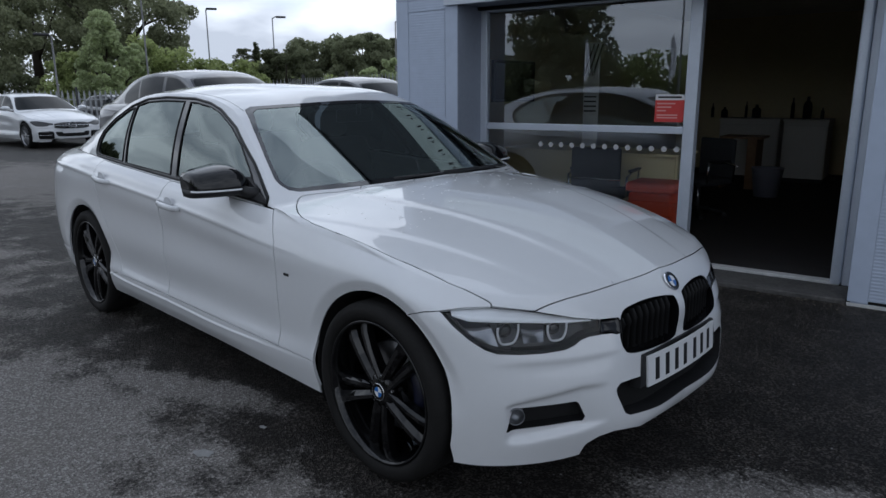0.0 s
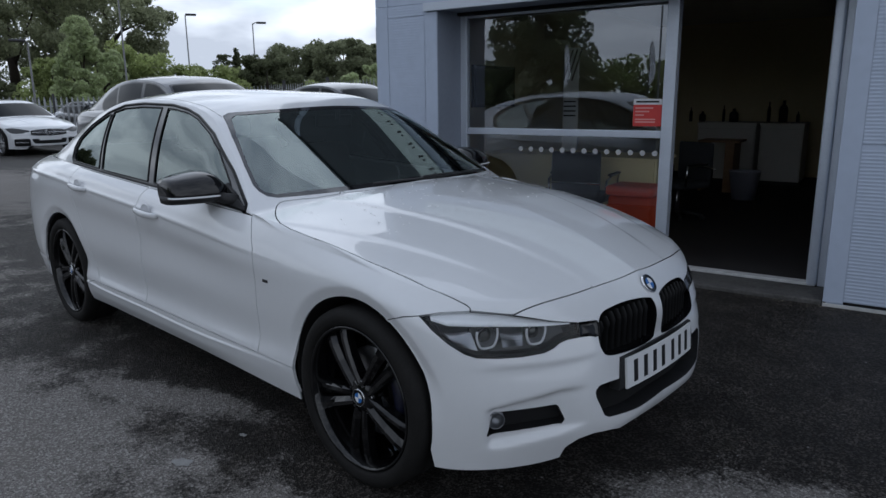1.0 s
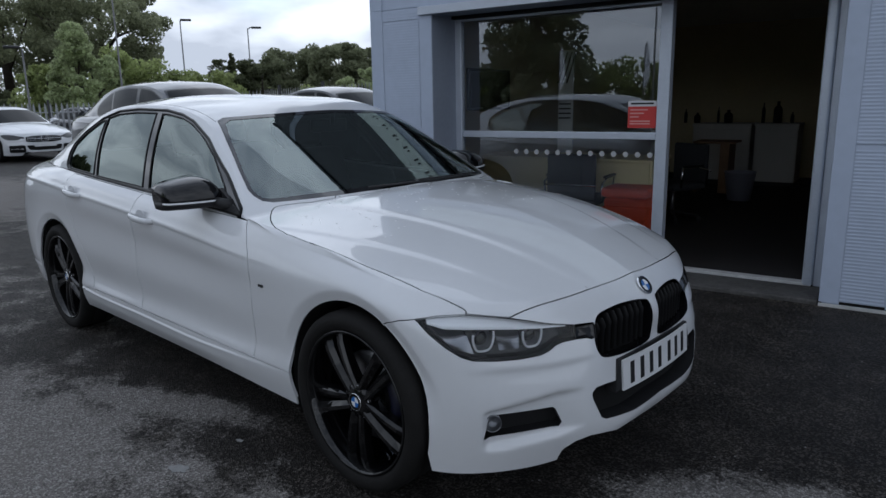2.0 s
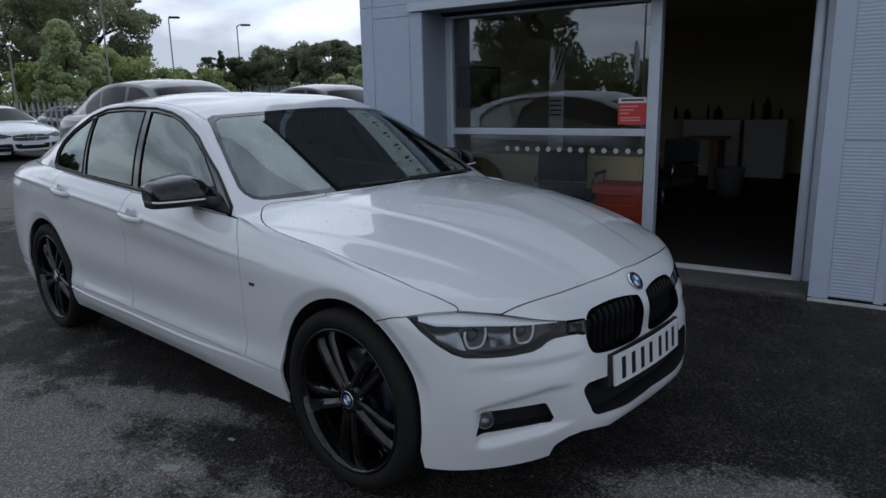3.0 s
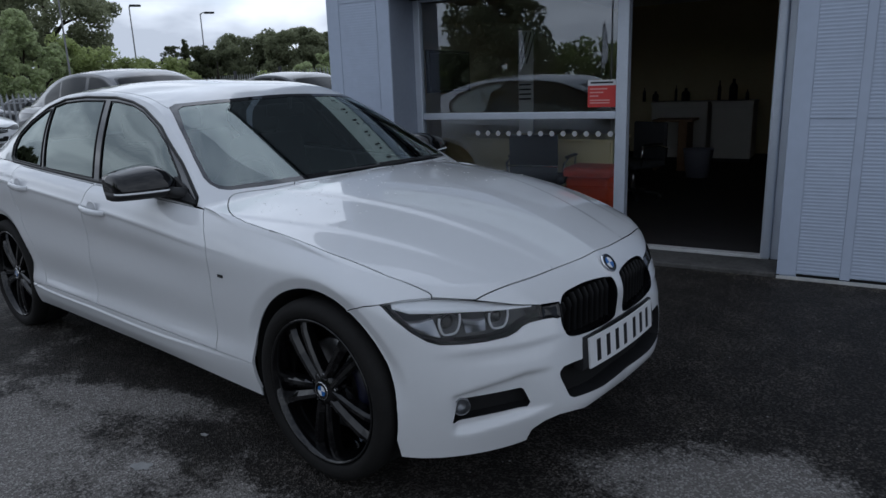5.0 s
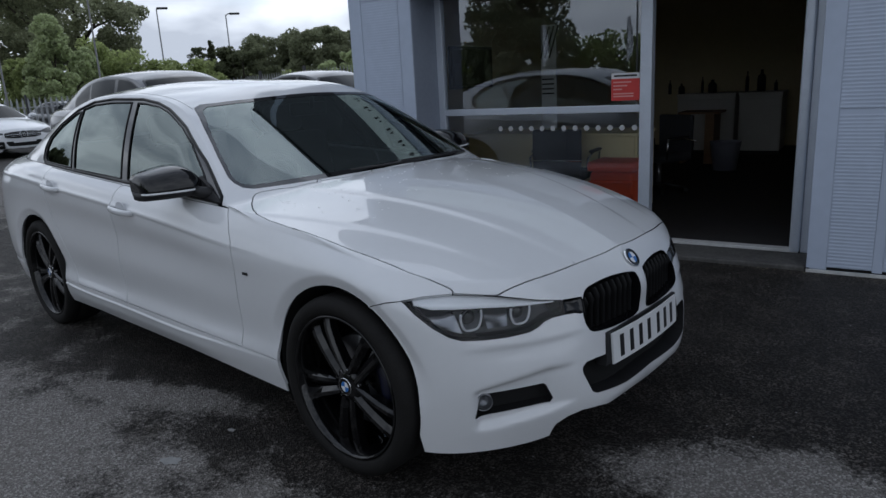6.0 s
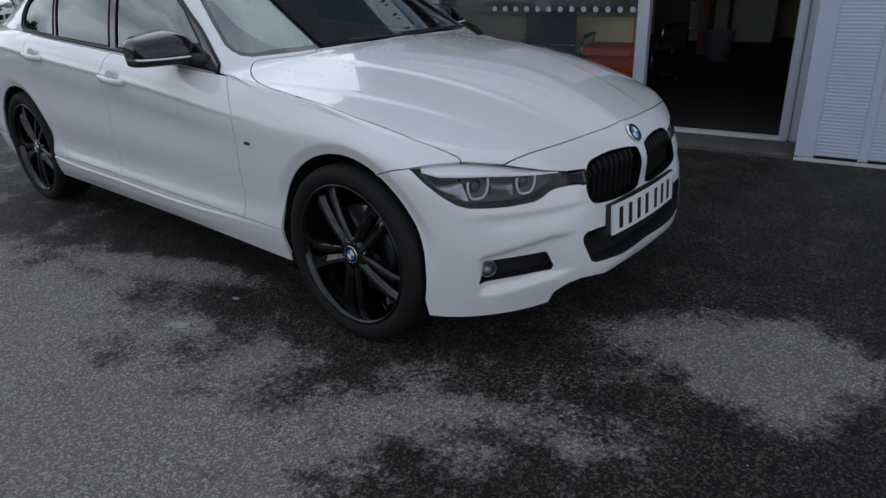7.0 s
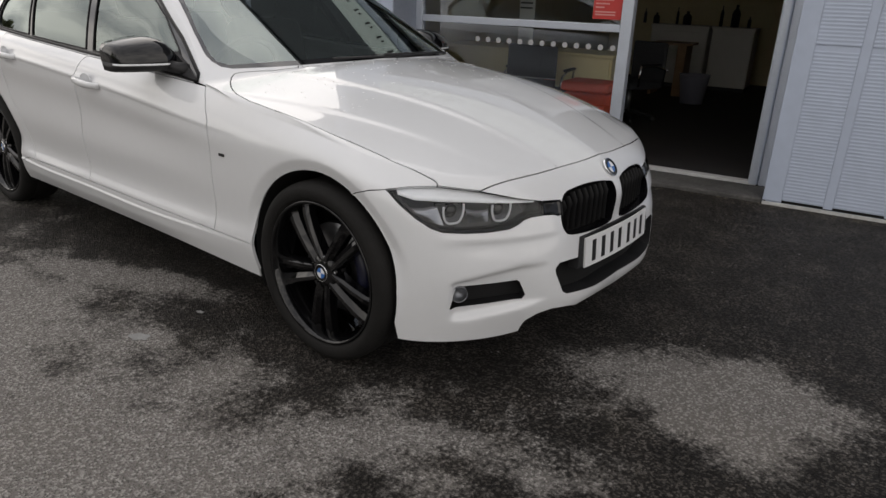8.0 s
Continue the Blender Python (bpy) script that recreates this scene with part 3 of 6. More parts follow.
cuts["skirt"] = skin.cut([(1.10, .1), (1.10, .30), (1.03, .352), (.2, DOOR_LOW), (-.95, DOOR_LOW), (-1.1, .30), (-1.1, .1)], ALONG, UP, lambda c: (c[:, 1] > .5) & (c[:, 2] < .45))
cuts["tail"] = skin.cut([(-2.03, .80), (-2.05, .90), (-2.12, .935), (-2.6, .935), (-2.6, .80)], ALONG, UP, lambda c: (c[:, 0] < -1.9) & (c[:, 1] > .42))
cab = lambda c: (c[:, 1] > .45) & (c[:, 2] > .90)
TRIM_LINE = [(-1.295, 1.008), (-.95, .995), (-.2, .960), (.30, .9405), (.66, .920), (.64, .945), (.43, 1.068), (.152, 1.213), (-.06, 1.295), (-.18, 1.325), (-.35, 1.347), (-.69, 1.356), (-.95, 1.345), (-1.15, 1.305), (-1.33, 1.225), (-1.405, 1.15), (-1.395, 1.09), (-1.35, 1.03)]
trim = skin.cut(TRIM_LINE, ALONG, UP, cab)
s2 = sub(skin, trim)
FRONT_LINE = [(-.185, .972), (.30, .954), (.56, .943), (.46, 1.020), (.27, 1.140), (.12, 1.212), (-.05, 1.278), (-.16, 1.307), (-.30, 1.325), (-.385, 1.330)]
cuts["glass_front"] = s2.cut(FRONT_LINE, ALONG, UP)
REAR_LINE = [(-.255, .975), (-.455, 1.334), (-.70, 1.338), (-.93, 1.329), (-1.06, 1.307), (-.83, .998)]
cuts["glass_rear"] = s2.cut(REAR_LINE, ALONG, UP)
QUARTER_LINE = [(-.875, 1.003), (-1.085, 1.295), (-1.15, 1.285), (-1.30, 1.215), (-1.375, 1.145), (-1.365, 1.09), (-1.325, 1.035), (-1.285, 1.018)]
cuts["glass_quarter"] = s2.cut(QUARTER_LINE, ALONG, UP)
cuts["trim"] = s2.faces
front_top = lambda c: (c[:, 0] > -.05) & (c[:, 2] > .94) & (c[:, 1] < .76)
screen = skin.cut([(-.1, 1.337), (.12, 1.333), (.26, 1.327), (.43, 1.318), (.542, 1.309), (.573, 1.295), (.629, 1.207), (.691, 1.09), (.729, 1.012), (.730, .990), (.719, .972), (.69, .966), (.56, .972), (.31, .984), (-.1, .994)], ACROSS, UP, front_top)
s3 = sub(skin, screen)
cuts["windscreen"] = s3.cut([(-.1, 1.325), (.26, 1.315), (.43, 1.306), (.533, 1.298), (.562, 1.283), (.618, 1.203), (.681, 1.088), (.716, 1.012), (.717, .995), (.708, .983), (.686, .978), (.56, .987), (.31, 1.0), (-.1, 1.010)], ACROSS, UP)
cuts["screen_border"] = s3.faces
cuts["rear_screen"] = skin.cut([(-1.15, -.1), (-1.15, .35), (-1.18, .47), (-1.25, .50), (-1.60, .535), (-1.80, .55), (-1.86, .50), (-1.90, -.1)], ALONG, ACROSS, lambda c: (c[:, 0] < -.9) & (c[:, 2] > 1.04) & (c[:, 1] < .60))

car = thing("saloon_car", "white four-door saloon car with black wheels, parked on damp asphalt", "car")
part("body", both(panel(skin, skin.faces, lip=.012)), WHITE, car, "white painted body shell")
part("bonnet", both(panel(skin, cuts["bonnet"], gap=.003)), WHITE, car, "white bonnet with two raised ridges")
part("front_bumper", both(panel(skin, cuts["bumper"], lip=.004)), WHITE, car, "white sports front bumper")
from mathutils.bvhtree import BVHTree
TAIL_RED = material("tail_lamp_red", (.16, .006, .006), .12, coat=.8)
for key, name, mat, lab in (("door_front", "front_door", WHITE, ""), ("door_rear", "rear_door", WHITE, ""), ("skirt", "side_skirt", WHITE, ""), ("trim", "window_trim", FRIT, "black window surround")):
    sided(name, lambda: panel(skin, cuts[key], gap=.003 if "door" in key else .001), mat, car, lab)
for key, name, mat, lab in (("glass_front", "front_side_window", FRONT_GLASS, "lightly tinted glass"), ("glass_rear", "rear_side_window", TINTED_GLASS, "dark tinted glass"), ("glass_quarter", "quarter_window", TINTED_GLASS, "dark tinted glass")):
    sided(name, lambda: push_in(panel(skin, cuts[key], gap=0, lip=0), .003), mat, car, lab)
part("windscreen", push_in(both(panel(skin, cuts["windscreen"], gap=0, lip=0)), .002), SCREEN_GLASS, car, "clear windscreen", recalc=False)
part("windscreen_border", both(panel(skin, cuts["screen_border"], gap=0, lip=.006)), FRIT, car, "black windscreen border", recalc=False)


def seal(outline, r, lift=.001):
    """A thin rubber strip that follows an outline on the car's side."""
    pts = []
    n = len(outline)
    for (x0, z0), (x1, z1) in zip(outline, outline[1:] + outline[:1]):
        k = max(2, int(math.hypot(x1 - x0, z1 - z0) / .03))
        for i in range(k):
            hit = SIDE_TREE.ray_cast(Vector((x0 + (x1 - x0) * i / k, 2, z0 + (z1 - z0) * i / k)), Vector((0, -1, 0)))
            if hit[0] is not None:
                pts.append(hit[0] + hit[1] * lift)
    bm = bmesh.new()
    return tube(bm, pts + pts[:1], r, 6, caps=False)


SIDE_TREE = BVHTree.FromPolygons([Vector(c) for c in skin.co], cuts["trim"] + cuts["glass_front"] + cuts["glass_rear"] + cuts["glass_quarter"] + skin.faces + cuts["door_front"] + cuts["door_rear"])
for nm, outline, r in (("window_edge_strip", TRIM_LINE, .0075), ("glass_seal", FRONT_LINE, .004), ("glass_seal", REAR_LINE, .004), ("glass_seal", QUARTER_LINE, .004)):
    sided(nm, lambda: seal(outline, r), TRIM_BLACK, car, "black rubber strip")
sided("tail_lamp", lambda: panel(skin, cuts["tail"], gap=.001, lip=.01), TAIL_RED, car, "dark red tail lamp")
part("rear_screen", both(panel(skin, cuts["rear_screen"], gap=0, lip=0)), TINTED_GLASS, car, "dark rear screen", recalc=False)


def roof_seam():
    """The fine joint between the roof and the side frame."""
    pts = []
    for x in np.linspace(-1.25, .13, 40):
        y = .565 + .02 * max(0, (x + .1) / .25)
        hit = ROOF_TREE.ray_cast(Vector((x, y, 2)), Vector((0, 0, -1)))
        if hit[0] is not None:
            pts.append(hit[0] + Vector((0, 0, -.0005)))
    return tube(bmesh.new(), pts, .0013, 6)


ROOF_TREE = BVHTree.FromPolygons([Vector(c) for c in skin.co], skin.faces)
sided("roof_seam", roof_seam, TRIM_BLACK, car, "fine dark joint")


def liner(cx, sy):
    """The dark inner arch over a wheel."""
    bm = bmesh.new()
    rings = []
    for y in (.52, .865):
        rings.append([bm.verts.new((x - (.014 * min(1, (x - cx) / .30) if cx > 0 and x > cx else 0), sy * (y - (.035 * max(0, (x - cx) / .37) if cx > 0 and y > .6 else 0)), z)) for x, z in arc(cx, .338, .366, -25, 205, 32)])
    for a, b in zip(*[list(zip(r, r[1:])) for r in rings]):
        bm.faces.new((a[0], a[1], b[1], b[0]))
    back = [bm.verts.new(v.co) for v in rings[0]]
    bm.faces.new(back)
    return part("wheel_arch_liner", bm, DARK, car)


for cx in (1.40, -1.405):
    for sy in (1, -1):
        liner(cx, sy)
bm = bmesh.new()
box(bm, (-2.15, -.62, .20), (1.78, .62, .30), .03)
box(bm, (-.98, -.84, .205), (.98, .84, .30), .03)
part("underbody", bm, DARK, car)
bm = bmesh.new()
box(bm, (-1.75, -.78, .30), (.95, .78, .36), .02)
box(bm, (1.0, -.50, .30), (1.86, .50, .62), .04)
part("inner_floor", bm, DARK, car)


# ---- wheels ----
RIM_BLACK = material("gloss_black_alloy", (0.004, 0.004, 0.0045), 0.035, spec=.6)
BLUE = material("badge_blue", (0.02, 0.13, 0.42), 0.3, coat=0.5)
BADGE_WHITE = material("badge_white", (0.75, 0.76, 0.78), 0.3, coat=0.5)
CALIPER = material("blue_caliper", (0.006, 0.007, 0.022), 0.4)


def roundel(name, parent, r, m):
    """A round badge: dark ring with a bright edge, blue and white quarters within."""
    bm = bmesh.new()
    lathe(bm, [(0.0001, -.002), (r, -.002), (r, .003), (r * .95, .0045), (r * .9, .003), (r * .62, .003), (0.0001, .003)], 40, "z", m)
    ob = part(name, bm, GLOSS_BLACK, parent, "round black badge")
    bm = bmesh.new()
    lathe(bm, [(r * .93, .003), (r * .97, .0055), (r * 1.02, .003), (r * 1.02, -.002)], 40, "z", m)
    part("bright_ring", bm, CHROME, ob)
    for q in range(4):
        bm = bmesh.new()
        rr, c = r * .60, bm.verts.new(m @ Vector((0, 0, .0042)))
        vs = [bm.verts.new(m @ Vector((rr * math.cos(a), rr * math.sin(a), .0042))) for a in [q * math.pi / 2 + k * math.pi / 16 for k in range(9)]]
        for v0, v1 in zip(vs, vs[1:]):
            bm.faces.new((c, v0, v1))
        part("badge_quarter", bm, BLUE if q % 2 else BADGE_WHITE, ob)
    return ob


def alloy_wheel(name, turn, m):
    """A wheel of five twin spokes about its own middle; +y is the outer face."""
    w = new(name)
    w.parent = car
    w.matrix_local = m
    bm = bmesh.new()
    lathe(bm, [(.262, -.095), (.30, -.112), (.322, -.108), (.331, -.085), (.3315, -.05), (.329, -.046), (.329, -.04), (.3315, -.036), (.3315, .030), (.329, .034), (.329, .040), (.3315, .044), (.331, .075),
               (.326, .096), (.312, .109), (.296, .113), (.279, .110), (.270, .104), (.266, .098), (.256, .09)], 96)
    part("tyre", bm, RUBBER, w, "black rubber tyre")
    bm = bmesh.new()
    lathe(bm, [(.258, -.09), (.262, .092), (.266, .100), (.264, .105), (.258, .105), (.252, .098), (.246, .070), (.240, .02), (.236, -.08), (.258, -.09)], 96)
    rim = part("rim", bm, RIM_BLACK, w, "gloss black alloy rim")
    for k in range(5):
        for side in (-1, 1):
            bm = bmesh.new()
            a = math.radians(turn + 72 * k)
            rad, tan = Vector((math.cos(a), 0, math.sin(a))), Vector((-math.sin(a), 0, math.cos(a)))
            prof = []
            for r, off, wide, y, thick in ((.045, .017, .016, .083, .05), (.09, .021, .0185, .088, .045), (.15, .027, .0205, .090, .04), (.21, .034, .0225, .087, .038), (.246, .039, .025, .079, .045), (.258, .041, .026, .070, .06)):
                c = rad * r + tan * (side * off)
                t = tan * wide
                inner, outer = t * -side, t * side
                prof.append([c + p for p in (inner * 1.15 + Vector((0, y - thick, 0)), inner * 1.0 + Vector((0, y - .014, 0)), inner * .15 + Vector((0, y - .001, 0)),
                                             outer * .55 + Vector((0, y, 0)), outer * .95 + Vector((0, y - .010, 0)), outer * 1.1 + Vector((0, y - thick, 0)))])
            rings = [[bm.verts.new(p) for p in ring] for ring in prof]
            for r0, r1 in zip(rings, rings[1:]):
                for i in range(6):
                    bm.faces.new((r0[i], r0[(i + 1) % 6], r1[(i + 1) % 6], r1[i]))
            part("spoke", bm, RIM_BLACK, w, smooth=False)
    bm = bmesh.new()
    lathe(bm, [(.0001, .085), (.034, .085), (.040, .082), (.060, .078), (.068, .070), (.070, .03), (.0001, .03)], 48)
    part("hub", bm, RIM_BLACK, w)
    for k in range(5):
        bm = bmesh.new()
        a = math.radians(turn + 36 + 72 * k)
        lathe(bm, [(.0001, .072), (.007, .072), (.0085, .07), (.0085, .05)], 6, m=Matrix.Translation((.055 * math.cos(a), .006, .055 * math.sin(a))))
        part("wheel_bolt", bm, STEEL, w, smooth=False)
    roundel("wheel_badge", w, .032, Matrix.Translation((0, .0845, 0)) @ Matrix.Rotation(-math.pi / 2, 4, "X"))
    bm = bmesh.new()
    lathe(bm, [(.07, .005), (.165, .005), (.168, .002), (.168, -.018), (.07, -.018)], 64)
    part("brake_disc", bm, STEEL, w, "bare steel brake disc")
    bm = bmesh.new()
    pts = arc(0, 0, .15, 130, 200, 8)
    tube(bm, [(x, .016, z) for x, z in pts], .028, 8)
    part("brake_caliper", bm, CALIPER, w, "dark blue brake caliper")
    return w


for cx in (1.40, -1.405):
    alloy_wheel("wheel", 58, pose(cx, -.777, .3315, 0, 0, 180))
    alloy_wheel("wheel", 122, pose(cx, .777, .3315))

# ---- grille, intakes, lamps ----
SLAT = material("black_grille_plastic", (.005, .005, .0055), .4, spec=.25)
for sy in (1, -1):
    k = new("kidney_grille")
    k.parent = car
    tagged(k, "gloss black kidney-shaped grille with upright slats")
    mk = (lambda b: b) if sy > 0 else flip
    part("grille_surround", mk(walls_of(skin, cuts["kidney"], (-1, 0, -.05), .05)), GLOSS_BLACK, k, recalc=False)
    bm = panel(skin, cuts["kidney"], gap=0, lip=0)
    bmesh.ops.translate(bm, verts=bm.verts, vec=(-.052, 0, 0))
    part("grille_back", mk(bm), DARK, k, recalc=False)
    for i in range(9):
        y = .055 + .034 * i
        lo, hi = .508 + max(0, y - .27) * .12, .648 - max(0, y - .25) * .28
        x = 2.088 - .28 * y ** 2
        bm = bmesh.new()
        rows = []
        for z in np.linspace(lo, hi, 6):
            xz = x + (.012 if z > .60 else 0) - (.55 * max(0, z - .60))
            rows.append([bm.verts.new((xz - .045, y - .004, z)), bm.verts.new((xz - .012, y - .005, z)), bm.verts.new((xz - .008, y, z)), bm.verts.new((xz - .012, y + .005, z)), bm.verts.new((xz - .045, y + .004, z))])
        for r0, r1 in zip(rows, rows[1:]):
            for a in range(4):
                bm.faces.new((r0[a], r0[a + 1], r1[a + 1], r1[a]))
        part("slat", mk(bm), SLAT, k)
    part("lamp_arm", mk(push_in(panel(skin, cuts["arm"], gap=0, lip=.01), .006)), GLOSS_BLACK, car, "black strip between lamp and grille", recalc=False)

part("lower_intake_wall", both(walls_of(skin, cuts["intake"], (-1, 0, 0), .07)), BLACK, car, recalc=False)
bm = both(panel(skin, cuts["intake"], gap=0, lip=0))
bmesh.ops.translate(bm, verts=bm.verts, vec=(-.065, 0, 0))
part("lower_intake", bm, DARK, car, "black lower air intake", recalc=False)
for z in (.29, .315, .34, .365, .39):
    bm = bmesh.new()
    tube(bm, [(2.06 - .28 * y * y, y, z) for y in np.linspace(-.36, .36, 13)], .004, 5)
    part("intake_bar", bm, SLAT, car)

FOG_WAY = Vector((-.77, -.64, 0))
CLEAR = material("lamp_reflector", (0.30, 0.305, 0.32), 0.12, metal=1.0)
RING = material("light_ring", (0.80, 0.81, 0.83), 0.25, coat=.5)
LAMP_DARK = material("lamp_housing", (0.012, 0.0125, 0.014), 0.25)
LAMP_GREY = material("lamp_bezel", (0.22, 0.225, 0.24), 0.28, metal=0.6)
DRL = material("daylight_strip", (0.93, 0.94, 0.95), 0.4, coat=.5)
for sy in (1, -1):
    mk = (lambda b: b) if sy > 0 else flip
    fg = part("fog_recess", mk(walls_of(skin, cuts["fog"], FOG_WAY, .05)), BLACK, car, "black recess in the bumper", recalc=False)
    bm = panel(skin, cuts["fog"], gap=0, lip=0)
    bmesh.ops.translate(bm, verts=bm.verts, vec=FOG_WAY * .045)
    part("recess_back", mk(bm), BLACK, fg, recalc=False)
    spot = Vector((1.905, .712, .350)) + FOG_WAY * .012
    face = (-FOG_WAY).to_track_quat("Z", "Y").to_matrix().to_4x4()
    bm = bmesh.new()
    lathe(bm, [(.0001, -.022), (.018, -.018), (.025, -.004), (.027, .003), (.029, .003), (.029, -.02)], 28, "z", Matrix.Translation(spot) @ face)
    part("fog_lamp", mk(bm), LAMP_GREY, fg, "round clear fog lamp")
    bm = bmesh.new()
    lathe(bm, [(.0001, .006), (.014, .005), (.027, .002)], 28, "z", Matrix.Translation(spot) @ face)
    part("fog_lens", mk(bm), LAMP_GLASS, fg)

    # headlamp: clear cover, dark housing, bright brow, two projectors with light rings
    lamp = new("headlamp")
    lamp.parent = car
    tagged(lamp, "clear headlamp with a bright brow and two round projectors")
    part("lamp_cover", mk(push_in(panel(skin, cuts["lamp"], gap=.001, lip=0), .001)), LAMP_GLASS, lamp, "clear cover", recalc=False)
    part("lamp_seal", mk(walls_of(skin, cuts["lamp"], FOG_WAY, .03)), BLACK, lamp, recalc=False)
    bm = panel(skin, cuts["lamp"], gap=0, lip=0)
    bmesh.ops.translate(bm, verts=bm.verts, vec=FOG_WAY * .065)
    part("lamp_housing", mk(bm), LAMP_DARK, lamp, recalc=False)
    cor = Vector(CORNER)

    def on_lamp(l, z, back):
        """A place behind the lamp's cover."""
        hit = LAMP_TREE.ray_cast(cor * l + Vector((0, 0, z)) - FOG_WAY * 3, FOG_WAY)
        return (hit[0] or LAMP_TREE.find_nearest(cor * l + Vector((0, 0, z)) - FOG_WAY * 1.75)[0]) + FOG_WAY * back

    LAMP_TREE = BVHTree.FromPolygons([Vector(c) for c in skin.co], cuts["lamp"])
    # brow
    bm = bmesh.new()
    strip = []
    for l, z0, z1 in ((.468, .682, .690), (.52, .667, .695), (.60, .661, .695), (.68, .657, .687), (.76, .651, .674), (.84, .645, .658), (.93, .638, .644)):
        strip.append([bm.verts.new(on_lamp(l, z, b)) for z, b in ((z0 - .004, .016), (z0, .002), ((z0 + z1) / 2, .009), (z1 - .001, .024))])
    for a, b in zip(strip, strip[1:]):
        for i in range(3):
            bm.faces.new((a[i], b[i], b[i + 1], a[i + 1]))
    part("daylight_brow", mk(bm), DRL, lamp, "bright silver brow")
    for l, z, r, lab in ((.645, .622, .036, "outer projector"), (.808, .620, .034, "inner projector")):
        c = on_lamp(l, z, .022)
        m = Matrix.Translation(c) @ (Vector((.90, .42, -.03))).to_track_quat("Z", "Y").to_matrix().to_4x4()
        bm = bmesh.new()
        bow = smooth_line([(-.98, .75), (-1.0, .1), (-.80, -.62), (-.42, -.96), (.42, -.96), (.80, -.62), (1.0, .1), (.98, .75)], 5, closed=False)
        tube(bm, [m @ Vector((r * u, r * v, .002)) for u, v in bow], .0042, 6)
        part("light_ring", mk(bm), RING, lamp, "pale light ring")
        bm = bmesh.new()
        lathe(bm, [(r * .9, .0), (r * .76, -.014), (r * .66, -.022)], 40, "z", m)
        part("projector_bezel", mk(bm), LAMP_GREY, lamp)
        bm = bmesh.new()
        lathe(bm, [(.0001, -.008), (r * .3, -.0095), (r * .55, -.015), (r * .68, -.024)], 40, "z", m)
        part("projector_lens", mk(bm), GLOSS_BLACK, lamp, lab + " lens")
    # reflectors at the outer end and between the projectors
    for pts in (((.465, .680), (.585, .668), (.612, .585), (.545, .605)), ((.585, .664), (.612, .662), (.612, .655), (.588, .655)), ((.685, .658), (.770, .650), (.760, .590), (.695, .590))):
        bm = bmesh.new()
        g = []
        for i in range(6):
            u = i / 5
            top = Vector(pts[0]) * (1 - u) + Vector(pts[1]) * u
            low = Vector(pts[3]) * (1 - u) + Vector(pts[2]) * u
            g.append([bm.verts.new(on_lamp(*(top * (1 - v) + low * v), .016 + .030 * (1 - v) + .012 * math.sin(math.pi * u) * (1 - v))) for v in np.linspace(0, 1, 6)])
        for a, b in zip(g, g[1:]):
            for i in range(5):
                bm.faces.new((a[i], b[i], b[i + 1], a[i + 1]))
        part("reflector", mk(bm), CLEAR, lamp, "silver reflector")

# badge on the nose, number plate
roundel("front_badge", car, .037, Matrix.Translation((2.052, 0, .690)) @ (Vector((.80, 0, .60))).to_track_quat("Z", "Y").to_matrix().to_4x4())
PLATE = material("plate_white", (0.72, 0.73, 0.74), 0.35, coat=0.3, vary=0.04, scale=20)


def bent_box(bm, y0, y1, z0, z1, x0, x1, at=(2.127, .432), n=12):
    """A thin plate that follows the nose's curve across the car, leaning a little."""
    rings = []
    for y in np.linspace(y0, y1, n + 1):
        back = .20 * y * y
        rings.append([bm.verts.new((at[0] - back + x - .07 * z, y, at[1] + z)) for x, z in ((x0, z0), (x1, z0), (x1, z1), (x0, z1))])
    for a, b in zip(rings, rings[1:]):
        for i in range(4):
            bm.faces.new((a[i], a[(i + 1) % 4], b[(i + 1) % 4], b[i]))
    bm.faces.new(rings[0]), bm.faces.new(rings[-1][::-1])
    return bm


plate = part("number_plate", bent_box(bmesh.new(), -.26, .26, -.0545, .0545, -.004, .003), PLATE, car, "white plate with dark bars", smooth=False)
for i, y in enumerate((-.205, -.140, -.075, -.010, .070, .135, .200)):
    part("plate_bar", bent_box(bmesh.new(), y - .012, y + .012, -.0395, .0395, .0032, .0045, n=2), BLACK, plate, smooth=False)
bm = bmesh.new()
ring = [(-.272, .060), (-.30, -.050), (.30, -.050), (.272, .060)]
rows = [[bm.verts.new((2.1205 + dx - .145 * y * y - .07 * z, y, .432 + z)) for y, z in ring] for dx in (0, -.04)]
for i in range(4):
    bm.faces.new((rows[0][i], rows[0][(i + 1) % 4], rows[1][(i + 1) % 4], rows[1][i]))
bm.faces.new(rows[0]), bm.faces.new(rows[1][::-1])
part("plate_holder", bm, BLACK, car, "black backing of the plate", smooth=False)


